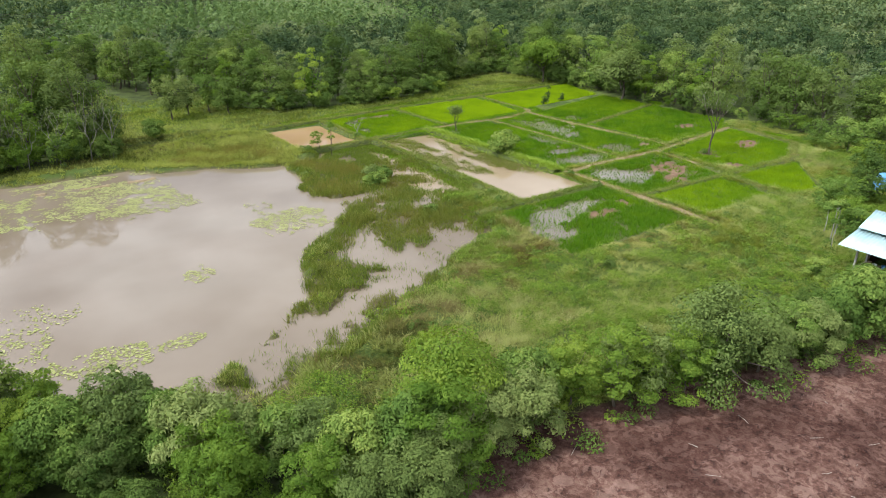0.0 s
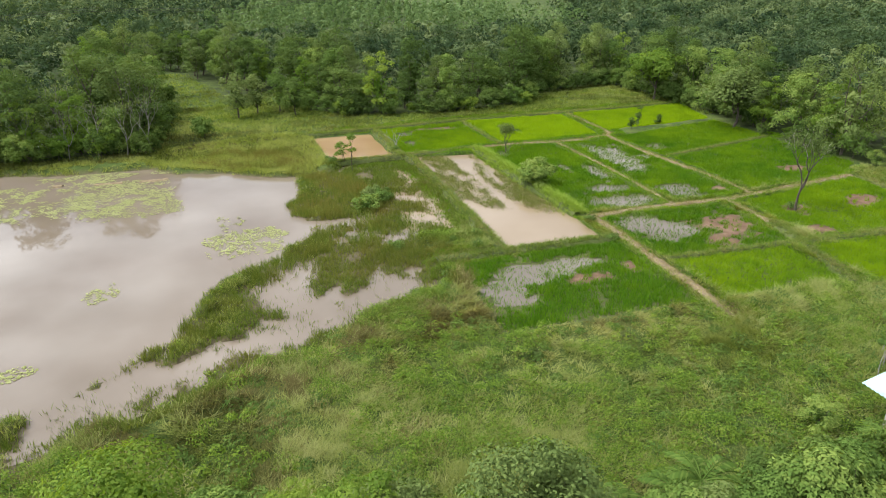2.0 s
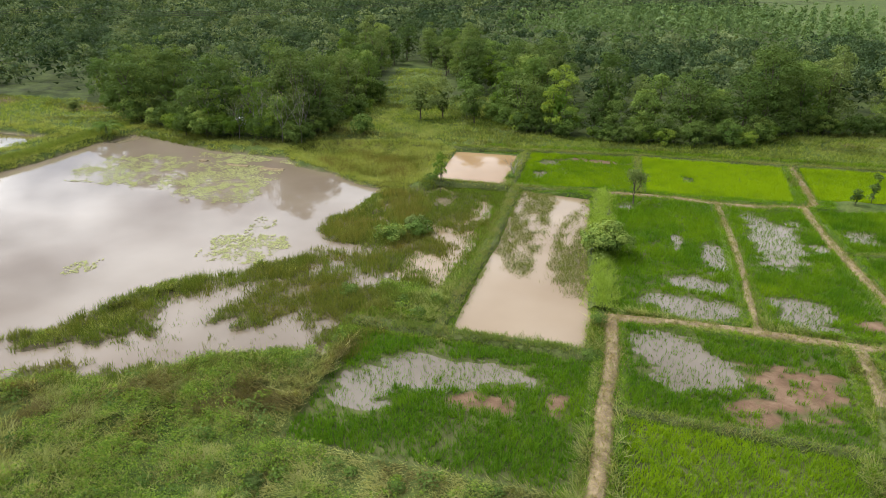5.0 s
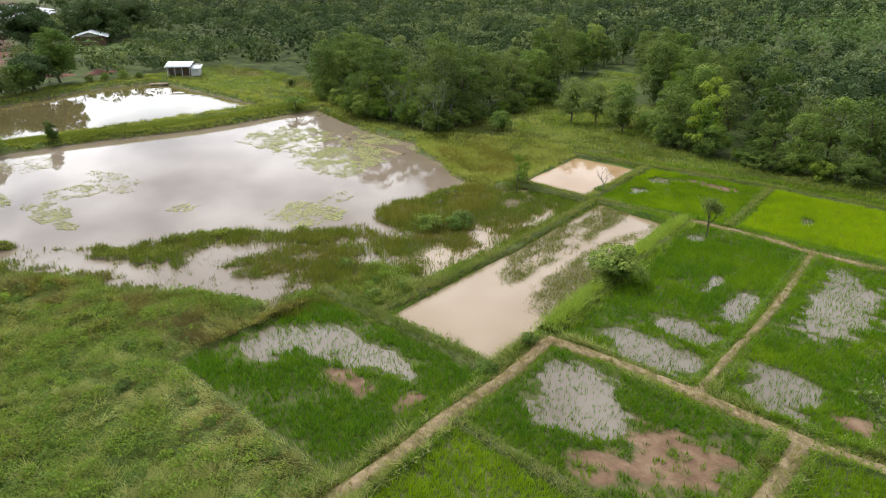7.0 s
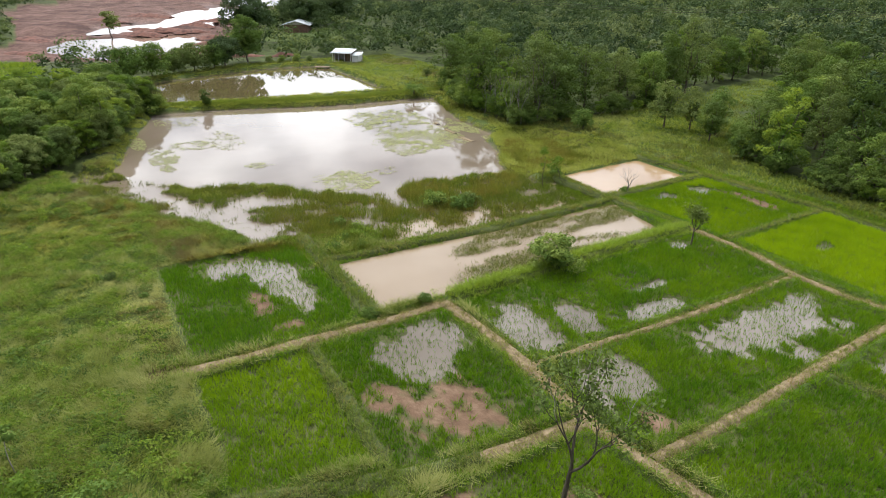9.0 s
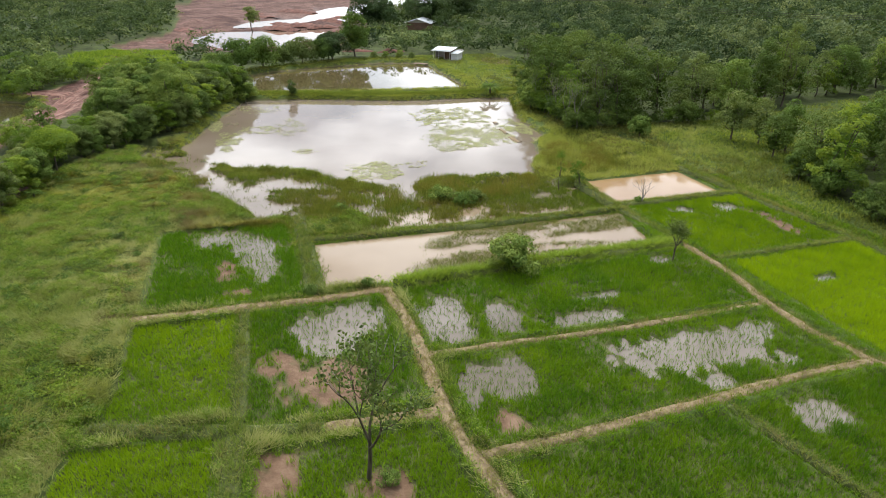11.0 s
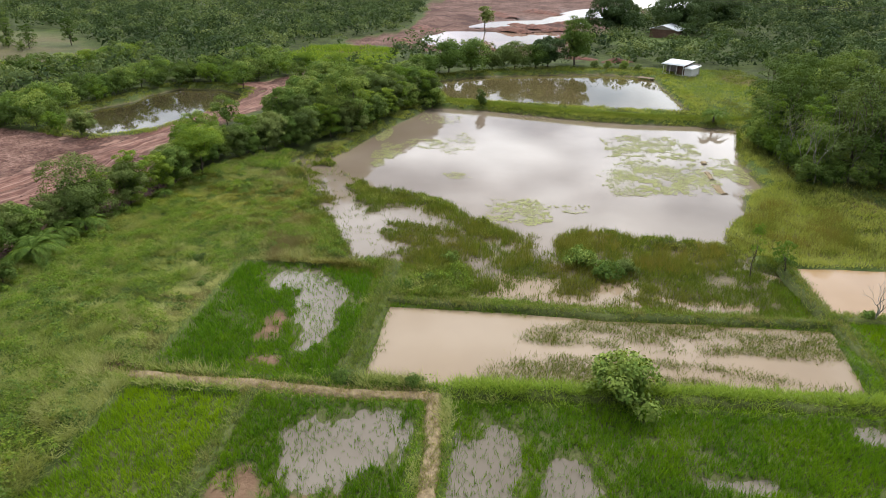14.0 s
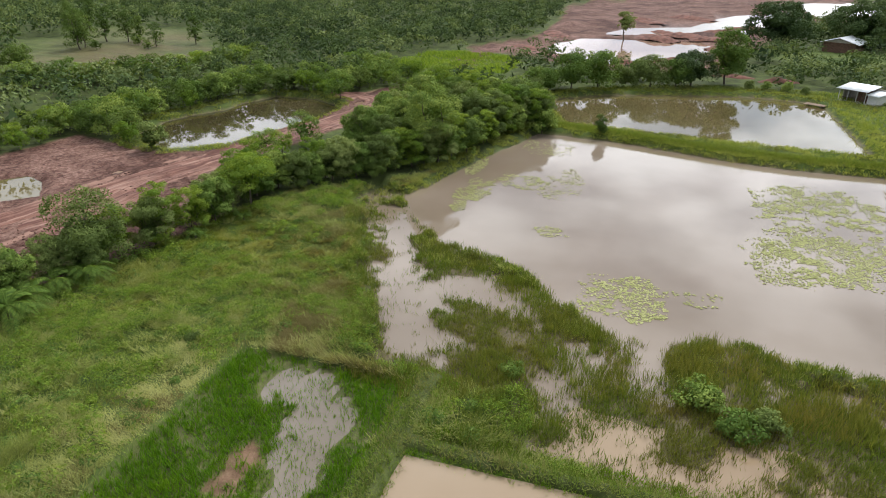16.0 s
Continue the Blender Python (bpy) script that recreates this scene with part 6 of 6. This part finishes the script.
def sheet_roof(name, corners, mat, parent, label="", pitch=0.22):
    """Corrugated sheet spanned by eave start, eave end, ridge end, ridge start."""
    a, b, c, d = (np.array(q, float) for q in corners)
    n = max(int(np.linalg.norm(b - a) / (pitch / 4)), 8)
    u = np.linspace(0, 1, n + 1)[:, None]
    low, high = a + (b - a) * u, d + (c - d) * u
    wave = np.zeros((n + 1, 3))
    wave[:, 2] = 0.022 * np.sin(np.arange(n + 1) * np.pi / 2)
    thick = np.array([0, 0, -0.02])
    v = np.concatenate([low + wave, high + wave, low + wave + thick, high + wave + thick])
    i, k = np.arange(n), n + 1
    faces = np.concatenate([np.stack([i, i + 1, i + 1 + k, i + k], 1), np.stack([i + 2 * k + 1, i + 2 * k, i + 3 * k, i + 3 * k + 1], 1),
                            np.stack([i + 1, i, i + 2 * k, i + 2 * k + 1], 1), np.stack([i + k, i + k + 1, i + 3 * k + 1, i + 3 * k], 1)])
    return part(name, array_mesh(name, v, faces, mat), parent, label)


def pond_shed():
    base = tagged(new("pond_shed"), "small shed with pale metal roof and open porch by pond", "shed")
    box_part("floor_slab", (0, 0, -0.3, 7.2, 4.4, 0.12), M_BLOCK, base)
    box_part("back_wall", (0.1, 4.15, 0.12, 7.1, 4.3, 2.5), M_BLOCK, base)
    box_part("side_wall", (0.1, 1.9, 0.12, 0.24, 4.15, 2.4), M_BLOCK, base)
    box_part("front_wall", (2.9, 1.8, 0.12, 5.2, 1.94, 2.4), M_DARKWALL, base, "shaded brown board wall")
    box_part("annex_wall", (5.3, 0.5, 0.12, 7.0, 0.64, 1.9), M_CLOTH, base, "white painted annex wall")
    box_part("annex_side", (6.86, 0.64, 0.12, 7.0, 4.15, 1.9), M_CLOTH, base, "white painted annex wall")
    box_part("door", (3.6, 1.74, 0.12, 4.45, 1.8, 2.05), M_WOOD, base, "brown wooden door")
    box_part("porch_rail", (0.2, 0.2, 0.75, 2.6, 0.27, 0.85), M_WOOD, base)
    for x in (0.2, 1.8, 3.4, 5.0):
        box_part("post", (x, 0.18, 0.12, x + 0.11, 0.29, 2.3), M_CLOTH, base, "white porch post")
    sheet_roof("roof", ((-0.3, -0.35, 2.3), (5.5, -0.35, 2.3), (5.5, 4.7, 2.95), (-0.3, 4.7, 2.95)), M_TIN, base, "pale weathered corrugated metal roof")
    sheet_roof("annex_roof", ((5.2, -0.1, 1.85), (7.5, -0.1, 1.75), (7.5, 4.5, 2.2), (5.2, 4.5, 2.3)), M_TIN, base, "lower metal roof of the annex")
    base.matrix_basis = pose(-55.4, 77.3, 0.75, 0, 0, 50) @ Matrix.Scale(0.8, 4)
    return base


M_DARKWALL = plain_material("brown_board_wall", (0.09, 0.05, 0.035), (0.17, 0.10, 0.07), 4.0, 0.85, 0.3)


def far_house():
    base = tagged(new("far_house"), "grey-roofed small house among bushes beyond the ponds", "house")
    box_part("wall", (0, 0, -0.3, 5.6, 4.4, 2.2), M_DARKWALL, base)
    box_part("window", (1.2, -0.04, 1.0, 2.2, 0.02, 1.8), M_DARK, base, "dark window")
    box_part("door", (3.4, -0.04, 0.1, 4.3, 0.02, 2.0), M_WOOD, base, "brown door")
    sheet_roof("roof", ((-0.5, -0.6, 2.0), (6.1, -0.6, 2.0), (6.1, 2.2, 3.3), (-0.5, 2.2, 3.3)), M_GREYTIN, base, "grey metal roof slope")
    sheet_roof("roof", ((6.1, 5.0, 2.0), (-0.5, 5.0, 2.0), (-0.5, 2.2, 3.3), (6.1, 2.2, 3.3)), M_GREYTIN, base, "grey metal roof slope")
    bm = bmesh.new()
    for x in (0.0, 5.6):
        f = [bm.verts.new(q) for q in ((x, 0, 2.1), (x, 4.4, 2.1), (x, 2.2, 3.2))]
        bm.faces.new(f if x else f[::-1])
    bm_part("gable", bm, M_BLOCK, base, "grey gable end")
    base.matrix_basis = pose(-122.3, 89.8, 0.8, 0, 0, -28) @ Matrix.Diagonal((1.3, 1.5, 0.95, 1))


M_GREYTIN = plain_material("grey_roof_metal", (0.30, 0.33, 0.36), (0.44, 0.47, 0.50), 1.5, 0.8, 0.05, 0.0)


def hut():
    """An open-fronted hut under a two-step metal roof; its eave faces the meadow."""
    base = tagged(new("hut"), "open-fronted hut under a pale blue two-step metal roof", "hut")
    box_part("floor_slab", (0.7, -6.6, -0.4, 5.6, -0.4, 0.15), M_BLOCK, base)
    box_part("back_wall", (5.3, -6.4, 0.15, 5.45, -0.6, 2.9), M_DARKWALL, base, "brown board wall")
    box_part("side_wall", (2.6, -0.75, 0.15, 5.3, -0.6, 2.6), M_DARKWALL, base, "brown board wall")
    box_part("far_wall", (2.6, -6.4, 0.15, 5.3, -6.25, 2.6), M_DARKWALL, base, "brown board wall")
    box_part("low_wall", (1.0, -3.6, 0.15, 1.14, -0.7, 0.9), M_WOOD, base, "low brown parapet wall")
    for y in (-0.7, -2.7, -4.7, -6.5):
        box_part("post", (0.75, y, 0.0, 0.87, y + 0.12, 2.35), M_PALEBARK, base, "pale round-edged post")
        box_part("post", (2.4, y, 0.0, 2.52, y + 0.12, 2.8), M_PALEBARK, base, "pale round-edged post")
    sheet_roof("lower_roof", ((0, -7.0, 2.25), (0, 0.3, 2.25), (2.4, 0.3, 2.85), (2.4, -7.0, 2.85)), M_BLUETIN, base, "pale blue corrugated lower roof")
    sheet_roof("upper_roof", ((2.1, -7.0, 3.0), (2.1, 0.2, 3.0), (4.0, 0.2, 3.85), (4.0, -7.0, 3.85)), M_BLUETIN, base, "pale blue corrugated upper roof")
    sheet_roof("back_roof", ((6.0, 0.2, 2.9), (6.0, -7.0, 2.9), (4.0, -7.0, 3.85), (4.0, 0.2, 3.85)), M_BLUETIN, base, "pale blue corrugated rear roof")
    base.matrix_basis = pose(43.5, 18.1, 0.6, 0, 0, 0)
    table = tagged(new("workbench"), "wooden bench cluttered with small goods inside the hut", "bench")
    box_part("top", (0, 0, 0.62, 0.8, 2.0, 0.68), M_WOOD, table)
    for x, y in ((0.05, 0.05), (0.67, 0.05), (0.05, 1.87), (0.67, 1.87)):
        box_part("leg", (x, y, 0, x + 0.08, y + 0.08, 0.62), M_WOOD, table)
    table.matrix_basis = pose(44.8, 15.4, 0.75)
    for k, (dx, dy, mat, word) in enumerate(((0.2, 0.3, M_CLOTH, "white"), (0.5, 0.7, M_BLUE, "blue"), (0.3, 1.2, M_CLOTH, "white"), (0.5, 1.6, M_WOOD, "brown"))):
        bm = bmesh.new()
        bmesh.ops.create_cone(bm, cap_ends=True, segments=14, radius1=0.11, radius2=0.14, depth=0.2)
        ob = new("bucket", None)
        tagged(ob, "small " + word + " bucket standing on the bench", "bucket")
        bm_part("pail", bm, mat, ob)
        bm = bmesh.new()
        bmesh.ops.create_cone(bm, cap_ends=False, segments=14, radius1=0.15, radius2=0.15, depth=0.02)
        part_rim = bm_part("rim", bm, mat, ob)
        part_rim.location.z = 0.1
        ob.matrix_basis = pose(44.8 + dx, 15.4 + dy, 0.75 + 0.79)


def draped(name, label, mat, x, y, z, w, l, h, seed):
    """A sheet hung over something low: a humped cloth with uneven hem."""
    n = 18
    u = np.linspace(-1, 1, n)
    gx, gy = np.meshgrid(u, u, indexing="ij")
    p = np.stack([gx.ravel(), gy.ravel()], 1)
    r = np.maximum(np.abs(p[:, 0]), np.abs(p[:, 1]))
    top = h * (1 - smooth(0.55, 1.0, r)) * (0.85 + 0.3 * vnoise(p, 2.0, seed)) + 0.12 * (vnoise(p, 4.0, seed + 1) - 0.5)
    v = np.c_[p[:, 0] * w / 2, p[:, 1] * l / 2, top]
    idx = np.arange(n * n).reshape(n, n)
    q = np.stack([idx[:-1, :-1].ravel(), idx[1:, :-1].ravel(), idx[1:, 1:].ravel(), idx[:-1, 1:].ravel()], 1)
    ob = tagged(new(name, shade_smooth(array_mesh(name, v, q, mat))), label, "tarpaulin")
    ob.matrix_basis = pose(x, y, z, 0, 0, 20)


def jetty():
    base = tagged(new("jetty"), "low plank jetty at the edge of the far pond", "jetty")
    for k in range(7):
        box_part("plank", (0, k * 0.2, 0.0, 3.0, k * 0.2 + 0.18, 0.05), M_WOOD, base, bevel=0.008)
    for x in (0.3, 2.6):
        for y in (0.1, 1.2):
            box_part("pile", (x, y, -0.9, x + 0.1, y + 0.1, -0.005), M_WOOD, base)
    base.matrix_basis = pose(-52.4, 72.4, 0.42, 0, 0, 58)


pond_shed()
far_house()
hut()
draped("white_sheet", "crumpled white sheet covering something under the trees", M_CLOTH, -2.9, 84.4, 0.75, 2.0, 1.4, 1.1, 5)
draped("blue_tarpaulin", "blue tarpaulin over a heap among bushes", M_BLUE, 65.4, 25.2, 0.75, 2.4, 1.8, 1.3, 9)
jetty()


def cables():
    for k in range(3):
        u = np.linspace(0, 1, 60)
        sag = 1.6 * ((u * 5) % 1 - 0.5) ** 2 * 4 - 1.6
        line = np.c_[-140 + 320 * u, 88 + 203 * u + 0.9 * k, 11.2 + sag + 0.35 * k]
        v, f = tube(line, np.full(60, 0.03), 4)
        tagged(new("power_cable", array_mesh("power_cable", v, f, M_DARK)), "thin dark power cable high over the woods", "cable", "power cables", "structure")


cables()


# ---- clods, sticks and litter on the red field ----
def clods():
    p = np.concatenate([scatter(8, 46, 2, 16.5, 9), scatter(-33, 12, 5, 15, 3)])
    p = p[(sdf(p, RED_FIELD) < -0.3) & (fbm(p, 0.5, 101) > 0.42)]
    n = len(p)
    dv, df = DOME
    r = 0.03 + 0.10 * rng.random(n) ** 3
    v = np.c_[p, lie(p) + r * 0.2][:, None] + dv[None] * r[:, None, None] * rng.uniform(0.6, 1.4, (n, len(dv), 1)) * np.array([1, 1, 0.6])
    f = (df[None] + (np.arange(n) * len(dv))[:, None, None]).reshape(-1, 3)
    k = n * len(dv)
    stuff("earth_clods", v.reshape(-1, 3), f, GROUND, "loose clods of dug red earth", "earth", red=np.ones(k), damp=np.zeros(k), bare=np.zeros(k), wood=np.zeros(k), worn=np.zeros(k))
    pieces = []
    for x, y in scatter(9, 40, 5, 16, 0.13):
        if sdf(np.array([[x, y]]), RED_FIELD)[0] < -0.4:
            z = float(lie(np.array([[x, y]]))[0]) + 0.04
            a, l = rng.uniform(0, 6.3), rng.uniform(0.15, 0.6)
            pieces.append(limb((x, y, z), (x + l * math.cos(a), y + l * math.sin(a), z + 0.05), 0.012, 0.006, 0.04, 3))
    v, f = joined(pieces)
    stuff("sticks", v, f, M_PALEBARK, "pale broken sticks lying on red earth", "sticks")


clods()


# ---- the rutted dirt road ----
def rutted_material():
    m, t, s_ = material("rutted_red_road", 0.9, 0.5, 3.0, 0.25)
    across, along = attribute(t, "across"), attribute(t, "along")
    join = t.nodes.new("ShaderNodeCombineXYZ")
    t.links.new(across, join.inputs[0])
    t.links.new(along, join.inputs[1])
    lanes = t.nodes.new("ShaderNodeTexNoise")
    lanes.inputs["Scale"].default_value, lanes.inputs["Detail"].default_value, lanes.inputs["Roughness"].default_value = 1.0, 6, 0.68
    t.links.new(join.outputs[0], lanes.inputs["Vector"])
    c = ramp(t, lanes.outputs[0], (0.36, (0.08, 0.033, 0.025)), (0.47, (0.14, 0.066, 0.048)), (0.57, (0.215, 0.125, 0.096)), (0.7, (0.32, 0.22, 0.18)))
    t.links.new(mix(t, 1.0, c, ramp(t, noise_node(t, 0.5, 6, 0.65), (0.35, (0.6, 0.55, 0.55)), (0.6, (1.1, 1.1, 1.1))), "MULTIPLY"), s_.inputs["Base Color"])
    rut = t.nodes.new("ShaderNodeBump")
    rut.inputs["Strength"].default_value, rut.inputs["Distance"].default_value = 0.8, 0.1
    t.links.new(lanes.outputs[0], rut.inputs["Height"])
    t.links.new(rut.outputs[0], s_.inputs["Normal"])
    return m


def dirt_track(line, half, seed, label):
    """A strip worn by wheels: its ruts run along it, its edges sink into the ground."""
    line = np.array(line, float)
    at = np.concatenate([[0], np.cumsum(np.linalg.norm(np.diff(line, axis=0), axis=1))])
    u = np.arange(0, at[-1], 0.4)
    mid = np.stack([np.interp(u, at, line[:, i]) for i in (0, 1)], 1)
    for _ in range(14):
        mid[1:-1] = (mid[:-2] + 2 * mid[1:-1] + mid[2:]) / 4
    way = np.gradient(mid, axis=0)
    way /= np.linalg.norm(way, axis=1)[:, None]
    side = np.stack([-way[:, 1], way[:, 0]], 1)
    w = np.linspace(-1, 1, 13)
    wide = half * (0.85 + 0.35 * vnoise(np.c_[u, u * 0 + seed], 0.3, 131))
    ends = smooth(0, 3, u) * smooth(at[-1], at[-1] - 3, u)
    xy = mid[:, None] + side[:, None] * (w[None] * wide[:, None])[:, :, None]
    flat = xy.reshape(-1, 2)
    edge = np.repeat(ends, 13) * np.tile(1 - np.abs(w) ** 3, len(u)) + 0.5 * (fbm(flat, 0.9, 132) - 0.5)
    z = lie(flat) - 0.1 + 0.15 * smooth(0.1, 0.45, edge) + 0.05 * (vnoise(np.c_[np.tile(w, len(u)) * 3, np.repeat(u, 13) * 0.06 + seed], 1.0, 133) - 0.5)
    idx = np.arange(len(flat)).reshape(len(u), 13)
    q = np.stack([idx[:-1, :-1].ravel(), idx[1:, :-1].ravel(), idx[1:, 1:].ravel(), idx[:-1, 1:].ravel()], 1)[:, ::-1]
    me = array_mesh("dirt_road", np.c_[flat, z], q, M_RUTS, across=(np.tile(w, len(u)) * half * 2.6 + seed * 7), along=np.repeat(u, 13) * 0.1)
    tagged(new("dirt_road", shade_smooth(me)), label, "road", kind="structure")


M_RUTS = rutted_material()
dirt_track([(24, 5.5), (16, 7), (9, 6.4), (2, 7.6), (-9, 10), (-20, 12.4), (-29, 13.6), (-40, 14.6), (-56, 15)], 2.3, 1, "rutted red dirt road with pale wheel tracks")
dirt_track([(27, 0.5), (18, 2.6), (10, 4.4), (3, 6.6), (-3, 8.4)], 1.7, 2, "churned red wheel tracks with pale mud")
dirt_track([(-26, 13), (-32, 11.5), (-34.2, 7), (-33, 2)], 1.5, 3, "red track turning round the end of a pond")

# ---- dug red earth ----
M_DUG = plain_material("dark_red_dug_earth", (0.06, 0.024, 0.018), (0.19, 0.085, 0.06), 1.2, 0.95, 0.9)


def earth_mound(x, y, long, wide, high, turn):
    """A ridge of tipped earth with a lumpy crest and ragged foot."""
    n, k = 22, 11
    u, w = np.meshgrid(np.linspace(-1, 1, n), np.linspace(-1, 1, k), indexing="ij")
    q = np.stack([u.ravel() * long + x, w.ravel() * wide + y], 1)
    r = np.sqrt(u.ravel() ** 2 + w.ravel() ** 2)
    z = high * np.clip(1 - r ** 1.6, -0.25, 1) * (0.45 + 1.1 * fbm(q, 0.5, 121)) + 0.5 * high * (fbm(q, 1.1, 122) - 0.5)
    idx = np.arange(n * k).reshape(n, k)
    f = np.stack([idx[:-1, :-1].ravel(), idx[1:, :-1].ravel(), idx[1:, 1:].ravel(), idx[:-1, 1:].ravel()], 1)
    ob = new("earth_mound", array_mesh("earth_mound", np.c_[u.ravel() * long, w.ravel() * wide, z], f, M_DUG))
    tagged(ob, "long mound of dark red dug earth beside floodwater", "earth mound", "mounds of red earth")
    ob.matrix_basis = pose(x, y, float(lie(np.array([[x, y], [x, y]]))[0]) + 0.05, 0, 0, turn)


for hx, hy, hl, hw, hh, ht in ((-83, 45, 4.5, 1.6, 1.5, 95), (-83, 54, 4.5, 1.6, 1.4, 85), (-71, 64, 3.6, 1.3, 1.0, 80), (-68.5, 71, 3.6, 1.3, 1.0, 110), (-125, 50, 6, 3, 1.6, 60),
                               (-131, 57, 7, 3, 1.9, 75), (-127, 63, 5, 2.5, 1.4, 90), (-138, 66, 6, 3, 1.7, 70), (-143, 52, 7, 3, 1.5, 40), (-150, 75, 7, 3, 1.6, 65),
                               (-112, 66, 5, 2.2, 1.2, 100), (-100, 62, 5, 2, 1.1, 90), (-175, 45, 9, 4, 1.6, 30), (-190, 60, 9, 4, 1.8, 50), (-126, 24, 8, 3, 1.2, 20), (-97, 22, 5, 2, 0.9, 40)):
    earth_mound(hx, hy, hl, hw, 0.6 * hh, ht)
